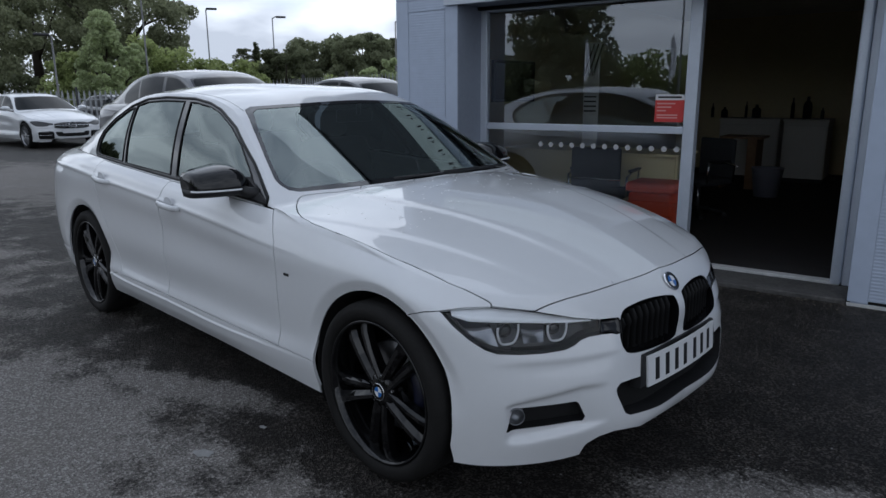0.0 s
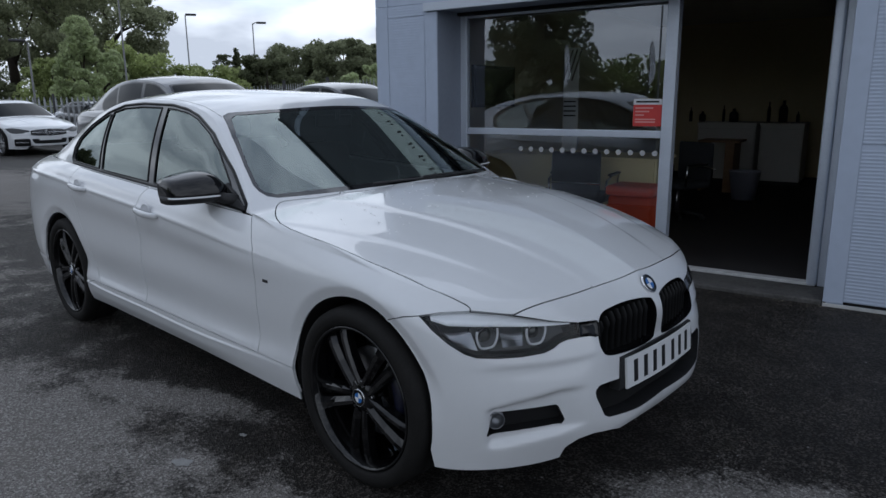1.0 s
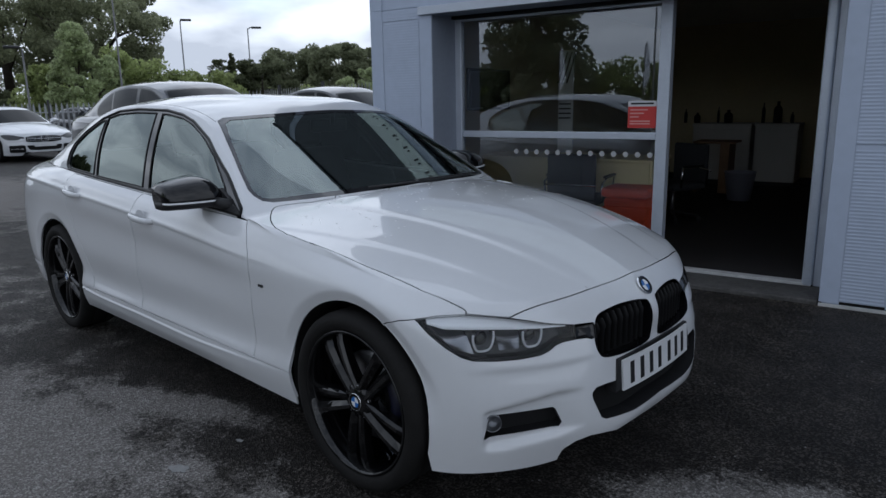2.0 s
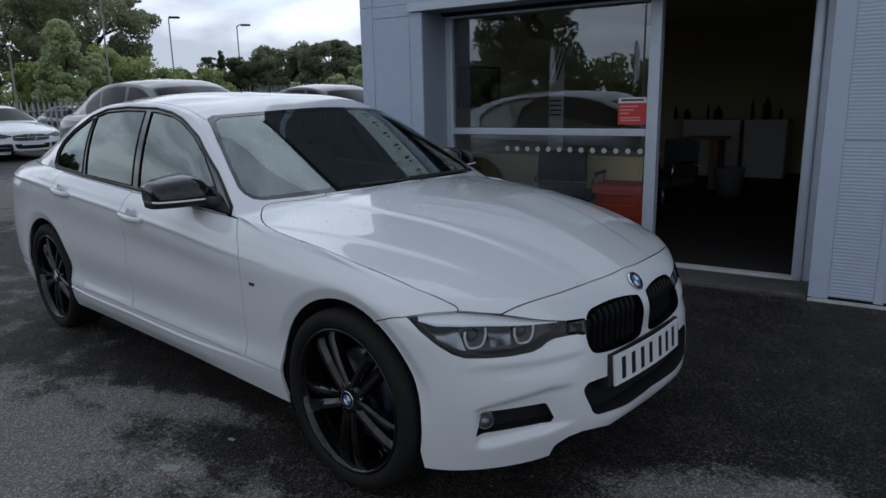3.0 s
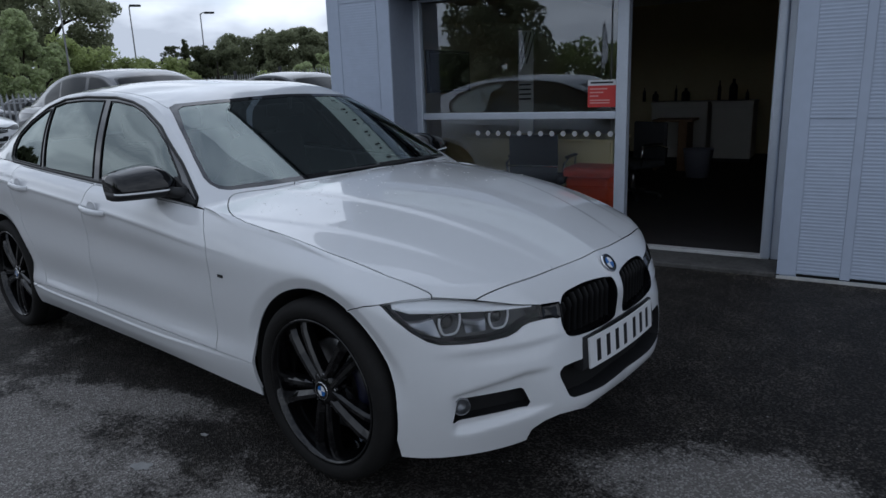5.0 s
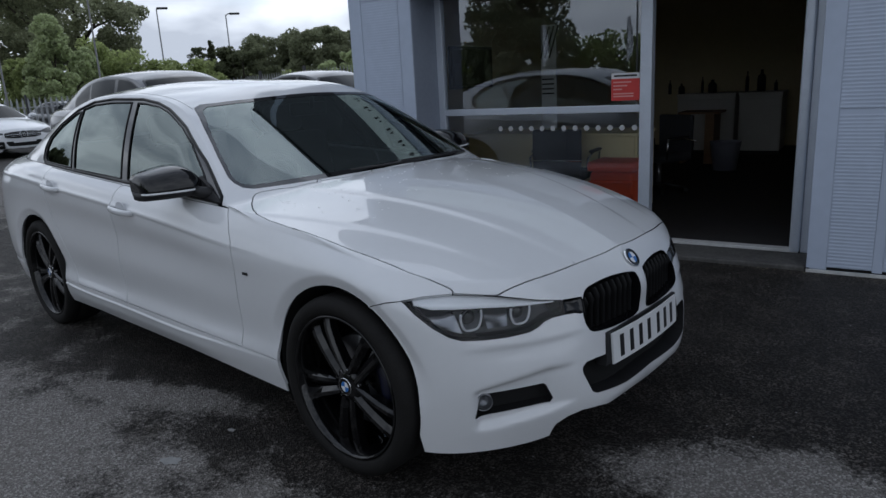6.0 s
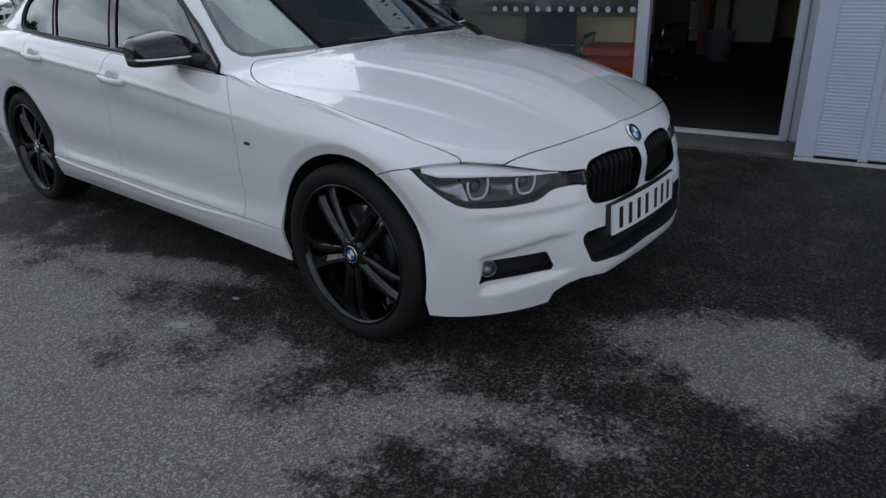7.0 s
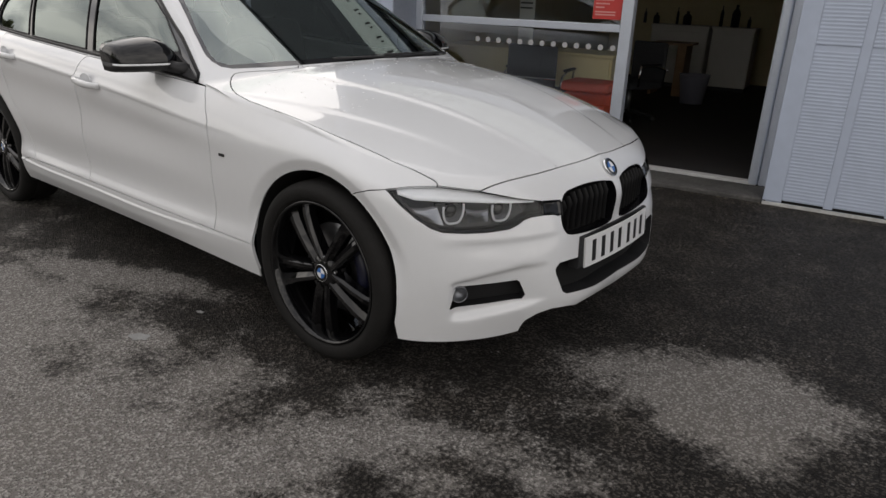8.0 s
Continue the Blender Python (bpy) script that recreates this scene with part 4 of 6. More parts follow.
# ---- mirrors, handles, small trim ----
def mirror():
    """A door mirror in the shape of a rounded shell on a foot, on the car's right."""
    m = new("door_mirror")
    m.parent = car
    tagged(m, "gloss black door mirror with an indicator strip")
    place = pose(.397, -.905, .978) @ Matrix.Scale(1.05, 4)
    # from the outer end inwards: place across, height, reach forwards
    stations = spline([0, 1, 2, 3, 4, 5, 6, 7], [(-.118, .036, .018), (-.111, .058, .048), (-.085, .072, .066), (-.03, .084, .082), (.03, .092, .088), (.075, .080, .086), (.105, .046, .074), (.118, .016, .05)], np.linspace(0, 7, 30))
    cap, strip = [], []
    bm = bmesh.new()
    for y, hh, dd in stations:
        ring = [Vector((-.072, y, .0))]
        for a in np.linspace(math.pi / 2, 0, 13):
            c, d = math.cos(a), math.sin(a)
            ring.append(Vector((-.066 + (dd + .066) * c ** .62 + .08 * y, y, hh * d ** .75)))
        cap.append([bm.verts.new(place @ v) for v in ring])
    for r0, r1 in zip(cap, cap[1:]):
        for j in range(len(r0) - 1):
            bm.faces.new((r0[j], r0[j + 1], r1[j + 1], r1[j]))
    bm.faces.new(cap[0]), bm.faces.new(cap[-1][::-1])
    part("mirror_cap", bm, GLOSS_BLACK, m)
    bm = bmesh.new()
    for y, hh, dd in stations:
        x = dd + .08 * y
        strip.append([bm.verts.new(place @ Vector(v)) for v in ((-.07, y, -.001), (x + .003, y * 1.03, -.001), (x + .008, y * 1.04, -.006), (x + .006, y * 1.04, -.020), (x - .03, y * .98, -.034), (-.07, y * .95, -.032))])
    for r0, r1 in zip(strip, strip[1:]):
        for j in range(5):
            bm.faces.new((r0[j], r0[j + 1], r1[j + 1], r1[j]))
    bm.faces.new(strip[0]), bm.faces.new(strip[-1][::-1])
    part("mirror_base_strip", bm, BLACK, m)
    bm = bmesh.new()
    tube(bm, [place @ Vector((dd + .08 * y + .008, y * 1.04, -.005)) for y, hh, dd in stations[1:20]], .0042, 6)
    part("indicator_strip", bm, RING, m, "clear indicator strip")
    bm = bmesh.new()
    tube(bm, [(.46, -.84, .968), (.51, -.82, .958), (.55, -.785, .948)], [.024, .024, .030], 10)
    part("mirror_foot", bm, BLACK, m)
    bm = bmesh.new()
    box(bm, (-.076, -.10, .004), (-.071, .10, .06), .02, place)
    part("mirror_glass", bm, CHROME, m)
    return m


m1 = mirror()
m2 = copy_thing(m1, Matrix.Identity(4))
for o in m2.children:
    o.data = o.data.copy()
    b = bmesh.new()
    b.from_mesh(o.data)
    flip(b).to_mesh(o.data)
    b.free()


def tri_plate(sy):
    """The black corner piece before the front window."""
    bm = bmesh.new()
    pts = [(.655, .818, .925), (.45, .812, .940), (.46, .790, 1.018), (.56, .795, .965)]
    a = [bm.verts.new((x, sy * (y + .006), z)) for x, y, z in pts]
    b = [bm.verts.new((x, sy * (y - .02), z)) for x, y, z in pts]
    bm.faces.new(a), bm.faces.new(b[::-1])
    for i in range(4):
        bm.faces.new((a[i], a[(i + 1) % 4], b[(i + 1) % 4], b[i]))
    return part("corner_piece", bm, BLACK, car, smooth=False)


tri_plate(1), tri_plate(-1)
# greyer copy of the body white: the cups' shade is put into the colour
CUP = material("shaded_white_paint", (0.60, 0.61, 0.63), 0.35, coat=.6, vary=.02, scale=3)
for sy in (1, -1):
    for x, z in ((-.115, .842), (-.985, .898)):
        bm = bmesh.new()
        ring = []
        for i in range(13):
            t = i / 12
            px = x - .115 + .23 * t
            out = .902 + .030 * math.sin(math.pi * t) ** .45
            r = .012 + .004 * math.sin(math.pi * t)
            ring.append([bm.verts.new((px, sy * (out + .010 * math.cos(a)), z + .010 * (t - .5) * -1.2 + r * math.sin(a))) for a in [k * math.tau / 10 for k in range(10)]])
        for a, b in zip(ring, ring[1:]):
            for k in range(10):
                bm.faces.new((a[k], a[(k + 1) % 10], b[(k + 1) % 10], b[k]))
        bm.faces.new(ring[0]), bm.faces.new(ring[-1])
        h = part("door_handle", bm, WHITE, car, "white door handle")
        bm = bmesh.new()
        lathe(bm, [(.0001, .0085), (.020, .0085), (.030, .0105), (.034, .0125), (.037, .008)], 28, m=Matrix.Translation((x + .005, sy * .8985, z + .010)) @ Matrix.Diagonal((1.35, sy, .95, 1)))
        part("handle_cup", bm, CUP, h)
boxed("wing_badge", (.872, -.8965, .670), (.904, -.8905, .681), BLACK, car, .001)
boxed("wing_badge", (.872, .8905, .670), (.904, .8965, .681), BLACK, car, .001)
# wipers and scuttle
bm = bmesh.new()
rows = []
for y in np.linspace(-.70, .70, 29):
    q = abs(y) / .818
    x0, z0 = .90 - .19 * q ** 2, .985 - .07 * q ** 2.2
    rows.append([bm.verts.new((x0 + .012, y, z0 - .012)), bm.verts.new((x0 - .03, y, z0 - .018))])
for a, b in zip(rows, rows[1:]):
    bm.faces.new((a[0], b[0], b[1], a[1]))
part("scuttle", bm, BLACK, car)
for pts in (((.835, .42, .992), (.892, .10, .996), (.868, -.30, 1.0)), ((.765, .60, .984), (.838, .36, .996), (.888, .0, 1.006))):
    bm = bmesh.new()
    tube(bm, pts, .006, 6)
    part("wiper", bm, BLACK, car)


# ---- cabin ----
def seat(x, y, wide=.25):
    s = new("seat")
    s.parent = car
    bm = bmesh.new()
    box(bm, (x - .26, y - wide, .36), (x + .26, y + wide, .56), .07, seg=3)
    part("seat_cushion", bm, CABIN, s)
    bm = bmesh.new()
    box(bm, (-.08, -wide, 0), (.08, wide, .60), .06, pose(x - .26, y, .52, 0, -18, 0), 3)
    part("seat_back", bm, CABIN, s)
    bm = bmesh.new()
    box(bm, (-.05, -.13, 0), (.05, .13, .17), .045, pose(x - .47, y, 1.10, 0, -12, 0), 3)
    part("head_rest", bm, CABIN, s)


seat(-.05, -.37), seat(-.05, .37), seat(-1.0, -.40, .33), seat(-1.0, .40, .33)
bm = bmesh.new()
box(bm, (.42, -.70, .60), (.80, .70, .90), .09, seg=3)
box(bm, (.40, -.60, .86), (.60, -.22, .955), .05, seg=3)
part("dashboard", bm, CABIN, car)
bm = bmesh.new()
lathe(bm, [(.185 + .014 * math.cos(a), .014 * math.sin(a)) for a in [k * math.tau / 10 for k in range(10)]], 40, "z", pose(.33, -.37, .88, 0, -68, 0), close=True)
box(bm, (-.03, -.17, -.01), (.03, .17, .015), .01, pose(.33, -.37, .88, 0, -68, 0))
part("steering_wheel", bm, CABIN, car)
bm = bmesh.new()
box(bm, (-.015, -.11, -.035), (.015, .11, .035), .014, pose(.22, 0, 1.255, 0, 10, -6))
tube(bm, [(.25, 0, 1.26), (.26, 0, 1.32)], .012, 8)
part("rear_view_mirror", bm, BLACK, car)

# rain drops left on the bonnet by the screen
rng = np.random.default_rng(5)
# matt white: the sparkle of the drops is put into their colour
DROP = material("white_glint_drop", (1.0, 1.0, 1.0), .45, spec=.8)
lid = BVHTree.FromPolygons([Vector(c) for c in skin.co], cuts["bonnet"])
bm = bmesh.new()
for k in range(130):
    x, y = .86 + .5 * rng.random() ** 1.6, rng.uniform(-.74, .30)
    hit = lid.ray_cast(Vector((x, abs(y), 2)), Vector((0, 0, -1)))
    if hit[0] is None:
        continue
    r0 = rng.uniform(.0018, .0042)
    p = Vector((hit[0].x, y, hit[0].z + .0002))
    bmesh.ops.create_icosphere(bm, subdivisions=1, radius=1, matrix=Matrix.Translation(p) @ Matrix.Diagonal((r0 * 1.3, r0, r0 * .28, 1)))
part("rain_drops", bm, DROP, car, "small water drops")["kind"] = "stuff"


# ---- ground ----
def asphalt():
    """Rolled asphalt: stones in bitumen, pale where it has dried and dark and glossy where it is damp."""
    m = bpy.data.materials.new("damp_asphalt")
    m.use_nodes = True
    n, l = m.node_tree.nodes, m.node_tree.links
    b = n["Principled BSDF"]
    co = n.new("ShaderNodeTexCoord")

    def tex(scale, detail=4, rough=0.6):
        t = n.new("ShaderNodeTexNoise")
        t.inputs["Scale"].default_value, t.inputs["Detail"].default_value, t.inputs["Roughness"].default_value = scale, detail, rough
        l.new(co.outputs["Object"], t.inputs["Vector"])
        return t.outputs["Fac"]

    def math_(op, a, b_, c=None):
        k = n.new("ShaderNodeMath")
        k.operation = op
        for i, v in enumerate((a, b_, c)):
            if v is None:
                continue
            if isinstance(v, (int, float)):
                k.inputs[i].default_value = v
            else:
                l.new(v, k.inputs[i])
        return k.outputs[0]

    def ramp(v, a, b_):
        r = n.new("ShaderNodeMapRange")
        r.interpolation_type = "SMOOTHSTEP"
        r.inputs["From Min"].default_value, r.inputs["From Max"].default_value = a, b_
        l.new(v, r.inputs["Value"])
        return r.outputs[0]

    sep = n.new("ShaderNodeSeparateXYZ")
    l.new(co.outputs["Object"], sep.inputs[0])

    def puddle(x, y, rx, ry, turn):
        """1 in the middle of a drying patch, 0 outside."""
        c, s = math.cos(radians(turn)), math.sin(radians(turn))
        dx, dy = math_("SUBTRACT", sep.outputs[0], x), math_("SUBTRACT", sep.outputs[1], y)
        a = math_("ADD", math_("MULTIPLY", dx, c / rx), math_("MULTIPLY", dy, s / rx))
        e = math_("ADD", math_("MULTIPLY", dx, -s / ry), math_("MULTIPLY", dy, c / ry))
        return math_("SUBTRACT", 1.0, math_("SQRT", math_("ADD", math_("MULTIPLY", a, a), math_("MULTIPLY", e, e)), 0))

    dry = math_("ADD", puddle(-.10, -1.85, 1.35, .72, 8), .08)
    for spec in ((1.24, -1.78, .80, .62, 28), (2.62, -.16, .50, .34, 20), (.10, -1.04, .55, .14, 22), (.80, -1.22, .16, .07, 10), (-1.7, -2.2, 1.3, .6, 5),
                 (-5.5, -3.0, 4.6, 2.2, 8), (-9, 1.5, 5, 2.5, 15), (.6, -2.8, 1.3, .7, 0), (5.6, -6.6, 3.0, 2.2, 20)):
        dry = math_("MAXIMUM", dry, puddle(*spec))
    # half dried, with the stones' tops pale
    dry = math_("MAXIMUM", dry, math_("SUBTRACT", puddle(2.0, -1.02, 1.0, .55, 28), .62))
    rough_edge = math_("ADD", math_("MULTIPLY_ADD", tex(3.1, 9, 0.70), 2.6, -1.30), math_("MULTIPLY_ADD", tex(48, 5, .75), 1.5, -.75))
    mask = ramp(math_("ADD", dry, rough_edge), -0.16, 0.36)
    stones = n.new("ShaderNodeTexVoronoi")
    stones.inputs["Scale"].default_value = 140
    l.new(co.outputs["Object"], stones.inputs["Vector"])
    grain = ramp(tex(330, 3, 0.7), 0.35, 0.68)
    speck = ramp(stones.outputs["Color"], 0.50, 0.82)

    def mix(f, a, b_):
        k = n.new("ShaderNodeMix")
        k.data_type = "RGBA"
        for i, v in ((0, f), (6, a), (7, b_)):
            if isinstance(v, tuple):
                k.inputs[i].default_value = (*v, 1)
            elif isinstance(v, (int, float)):
                k.inputs[i].default_value = v
            else:
                l.new(v, k.inputs[i])
        return k.outputs[2]

    wet = mix(math_("MULTIPLY", speck, 0.55), (.0100, .0086, .0073), (.108, .097, .086))
    wet = mix(ramp(tex(4.5, 7, .7), .42, .66), wet, mix(speck, (.0175, .0150, .0125), (.135, .120, .106)))
    grit = n.new("ShaderNodeTexVoronoi")
    grit.inputs["Scale"].default_value = 55
    l.new(co.outputs["Object"], grit.inputs["Vector"])
    wet = mix(math_("MULTIPLY", ramp(grit.outputs["Color"], .87, .96), ramp(grit.outputs["Distance"], .32, .16)), wet, (.34, .33, .32))
    wet = mix(math_("MULTIPLY", ramp(tex(2.3, 5, .65), .56, .72), .35), wet, (.040, .036, .026))
    pale = mix(speck, (.215, .200, .186), (.43, .41, .385))
    pale = mix(math_("MULTIPLY", ramp(tex(115, 5, 0.8), .52, .60), 0.8), pale, (.028, .0275, .028))
    pale = mix(ramp(tex(1.1, 3), .45, .7), pale, mix(speck, (.185, .172, .157), (.37, .345, .32)))
    col = mix(mask, wet, pale)
    l.new(col, b.inputs["Base Color"])
    r = n.new("ShaderNodeMapRange")
    r.inputs["To Min"].default_value, r.inputs["To Max"].default_value = 0.52, 0.85
    l.new(mask, r.inputs["Value"])
    l.new(r.outputs[0], b.inputs["Roughness"])
    b.inputs["Specular IOR Level"].default_value = 0.16
    bp = n.new("ShaderNodeBump")
    bp.inputs["Strength"].default_value, bp.inputs["Distance"].default_value = 1.0, 0.010
    l.new(math_("ADD", stones.outputs["Distance"], math_("MULTIPLY", tex(500, 2), 0.4)), bp.inputs["Height"])
    l.new(bp.outputs["Normal"], b.inputs["Normal"])
    return m


bm = bmesh.new()
bmesh.ops.create_grid(bm, x_segments=2, y_segments=2, size=600)
tagged(part("ground", bm, asphalt(), smooth=False), "damp asphalt yard with pale dried patches", "ground", kind="structure")
LIME = material("dried_lime", (.24, .238, .232), .85, vary=.25, scale=30)
for x, y, size, seed in ((.78, -1.245, 1.0, 0), (.76, -.97, .42, 1)):
    bm = bmesh.new()
    vs = [bm.verts.new((x + size * r * 1.35 * math.cos(a), y + size * r * math.sin(a), .003)) for a, r in
          [(k * math.tau / 14, .030 + .006 * math.sin(k * .9 + seed) + .005 * math.cos(k * 2.2 + 2 * seed) + .003 * math.sin(k * 4.1)) for k in range(14)]]
    bm.faces.new(vs)
    tagged(part("pale_stain", bm, LIME, smooth=False), "small pale dried spill on the asphalt", "stain", kind="structure")

# ---- the showroom, drawn in its own axes: x along the front, y inwards ----
B = pose(2.06, 2.57, 0, 0, 0, 9)
CLAD = material("blue_grey_cladding", (.43, .485, .595), .45, metal=.0, vary=.06, scale=1.5, bump=.05, bump_scale=40)
CLAD_DARK = material("dark_fascia_cladding", (.075, .085, .10), .45, vary=.08, scale=1.5)
ALU = material("grey_aluminium_frame", (.52, .56, .63), .38, metal=.25, vary=.06, scale=8)
# a darker tone of the cladding colour, for the window reveal and lintel soffit
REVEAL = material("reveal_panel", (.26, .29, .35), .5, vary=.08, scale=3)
SILL_WHITE = material("worn_white_strip", (.50, .50, .49), .6, vary=.25, scale=14)
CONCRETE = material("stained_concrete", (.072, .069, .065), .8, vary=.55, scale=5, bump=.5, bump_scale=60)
PLASTER = material("cream_plaster", (.70, .62, .41), .8, vary=.06, scale=2, bump=.1, bump_scale=80)
CARPET = material("dark_carpet", (.022, .020, .020), .95, vary=.3, scale=12, bump=.4, bump_scale=250)
CEIL = material("ceiling_board", (.82, .81, .77), .9, vary=.04, scale=3)
house = thing("showroom_building", "blue-grey metal clad showroom with an open doorway", "building", kind="structure")
H = 6.45


def wall_box(name, lo, hi, mat, bevel=.004, label="", parent=None):
    return boxed(name, lo, hi, mat, parent or house, bevel, label, B)


def ribbed(x0, x1, z0, z1, y=-.006, pitch=.023, rise=.22):
    """A sheet of fine level ribs."""
    bm = bmesh.new()
    rows, z = [], z0
    while z < z1 - pitch:
        for dz, dy in ((0, 0), (.006, -.005), (.017, -.006), (.023, 0)):
            rows.append((z + dz * pitch / .034, y + dy * rise))
        z += pitch
    rows.append((z1, y))
    va = [(bm.verts.new(B @ Vector((x0, yy, zz))), bm.verts.new(B @ Vector((x1, yy, zz)))) for zz, yy in rows]
    for a, b in zip(va, va[1:]):
        bm.faces.new((a[0], a[1], b[1], b[0]))
    return part("ribbed_panel", bm, CLAD, house, smooth=False)


# walls
wall_box("wall_pier", (-3.74, 0, 0), (-3.09, .40, 2.158), CLAD)
wall_box("wall_front", (0, 0, .02), (7, .40, 2.16), CLAD)
wall_box("wall_upper", (-3.74, .0, 2.16), (7, .40, 3.02), CLAD)
wall_box("wall_upper", (-3.74, .0, 3.022), (7, .40, H), CLAD_DARK)
# out of view; added to shape the dark outline reflected in the windscreen
wall_box("upper_overhang", (-4.30, -.02, 4.6), (-3.742, 9, H - .01), CLAD_DARK)
wall_box("wall_side", (-3.74, .405, 0), (-3.50, 9, H), CLAD)
wall_box("wall_back", (-3.49, 7.6, 0), (7, 7.9, H), CLAD)
wall_box("wall_side", (6.8, .405, 0), (7, 7.59, H), CLAD)
wall_box("roof", (-4.34, -.06, H), (7.1, 9.1, H + .18), CLAD_DARK)
wall_box("corner_flashing", (-3.752, -.010, 0), (-3.615, -.001, 2.159), CLAD)
wall_box("corner_flashing", (-3.752, -.010, 2.16), (-3.615, -.001, H), CLAD)
for z0, z1 in ((.03, 1.056), (1.064, 2.056), (2.064, 2.157)):
    ribbed(-3.612, -3.22, z0, z1, pitch=.022, rise=.12)
wall_box("pier_edge", (-3.215, -.010, 0), (-3.088, -.001, 2.085), CLAD)
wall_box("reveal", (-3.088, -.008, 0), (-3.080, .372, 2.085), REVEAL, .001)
for z0, z1 in ((.045, 1.056), (1.064, 2.10)):
    ribbed(.100, .350, z0, z1)
    ribbed(.41, .70, z0, z1)
    ribbed(.83, 1.25, z0, z1)
    ribbed(1.38, 2.60, z0, z1)
for x0, x1 in ((-.018, .098), (.352, .408), (.702, .828), (1.252, 1.378)):
    wall_box("smooth_strip", (x0, -.009, .03), (x1, -.001, 2.13), CLAD, .002)
wall_box("base_strip", (-.018, -.014, .0), (3.0, -.001, .022), SILL_WHITE, .002)
wall_box("base_gap", (.10, -.004, .024), (3.0, -.0015, .042), DARK, 0)
wall_box("lintel_flashing", (-3.205, -.045, 2.088), (.02, .0, 2.155), ALU, .004)
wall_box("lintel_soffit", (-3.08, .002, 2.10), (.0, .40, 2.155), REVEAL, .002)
# a near-black strip stands in for the shade behind the lintel
wall_box("head_gap", (-3.08, .30, 2.072), (-.02, .368, 2.098), DARK, 0)
# sign on the fascia
SIGN = material("pale_sign_panel", (.84, .92, .90), .4, vary=.03, scale=2)
sign = tagged(new("fascia_sign"), "pale fascia sign with a row of dark bars", "sign")
boxed("sign_panel", (-3.12, -.040, 2.40), (1.6, -.004, 2.99), SIGN, sign, .006, m=B)
for k in range(26):
    x = -3.0 + .165 * k
    if k % 8 != 7:
        boxed("sign_bar", (x, -.0445, 2.53), (x + .022, -.0405, 2.67), BLACK, sign, .001, m=B)
        boxed("sign_bar", (x + .052, -.0445, 2.56), (x + .070, -.0405, 2.64), BLACK, sign, .001, m=B)

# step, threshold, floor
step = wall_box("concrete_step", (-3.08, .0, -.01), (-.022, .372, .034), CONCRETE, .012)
wall_box("threshold", (-1.18, .340, .036), (-.10, .42, .060), SILL_WHITE, .004)
wall_box("floor_inside", (-3.49, .42, -.01), (6.79, 7.59, .040), CARPET, 0)
wall_box("ceiling_inside", (-3.49, .42, 2.55), (6.79, 7.59, 2.62), CEIL, 0)
wall_box("wall_inside", (-3.495, .43, .041), (-3.47, 7.59, 2.549), PLASTER, 0)
wall_box("wall_inside", (-3.468, 7.56, .041), (2.4, 7.595, 2.549), PLASTER, 0)
wall_box("wall_inside", (1.9, .43, .041), (2.0, 7.55, 2.549), PLASTER, 0)
wall_box("wall_inside", (-.02, .402, .041), (1.895, .43, 2.549), PLASTER, 0)
wall_box("wall_inside", (-3.468, .43, 2.10), (-.021, .46, 2.549), PLASTER, 0)

rng = np.random.default_rng(31)
bm = bmesh.new()
for k in range(260):
    x = rng.uniform(-1.1, 2.4)
    y = (-.02 if x > -.02 else -.012) - abs(rng.normal()) * .07
    r0, turn = rng.uniform(.004, .013), rng.uniform(0, math.tau)
    flake = [bm.verts.new(B @ Vector((x + r0 * f * math.cos(turn + a), y + r0 * f * .7 * math.sin(turn + a), .003 + h))) for a, f, h in ((0, 1.2, .001), (1.5, .7, .004), (2.6, 1, .001), (4.1, .8, .003))]
    bm.faces.new(flake)
tagged(part("wall_debris", bm, material("dry_leaf_litter", (.17, .15, .115), .9, vary=.4, scale=9, per_piece=.8), smooth=False), "dry leaf litter and grit along the wall's foot", "litter", kind="stuff")

# shop window: frame, two panes
win = tagged(new("window_1"), "grey aluminium shop window with two panes", "window", kind="structure")
for nm, lo, hi in (("frame_post", (-3.100, .355, .036), (-3.020, .42, 2.10)), ("frame_post", (-1.254, .35, .036), (-1.165, .44, 2.10)),
                   ("frame_rail", (-3.019, .362, 1.046), (-1.255, .415, 1.104)), ("frame_rail", (-3.019, .362, 2.054), (-1.255, .415, 2.098)), ("frame_rail", (-3.019, .362, .037), (-1.255, .415, .11))):
    boxed(nm, lo, hi, ALU, win, .006, m=B)
for z0, z1 in ((.11, 1.046), (1.104, 2.054)):
    g = boxed("pane", (-3.019, .386, z0), (-1.255, .392, z1), SHOP_GLASS, win, 0, "clear pane with reflections", B)
    g.visible_shadow = False
    # the gloss sits on the outer face
    g.data.materials.append(CLEAR_EDGE)
    way = B.to_3x3() @ Vector((0, -1, 0))
    for p in g.data.polygons:
        p.material_index = 0 if p.normal.dot(way) > .9 else 1
door = tagged(new("door_1"), "open doorway with a rounded grey jamb", "doorway", kind="structure")
bm = bmesh.new()
box(bm, (-.160, .335, .036), (-.092, .43, 2.10), .018, B, 4)
part("door_jamb", bm, ALU, door)
bm = bmesh.new()
box(bm, (-.090, .36, .036), (-.018, .44, 2.10), .004, B)
part("door_trim", bm, ALU, door, smooth=False)
bm = bmesh.new()
box(bm, (-1.179, .345, 2.072), (-.152, .43, 2.10), .004, B)
part("door_head", bm, ALU, door, smooth=False)

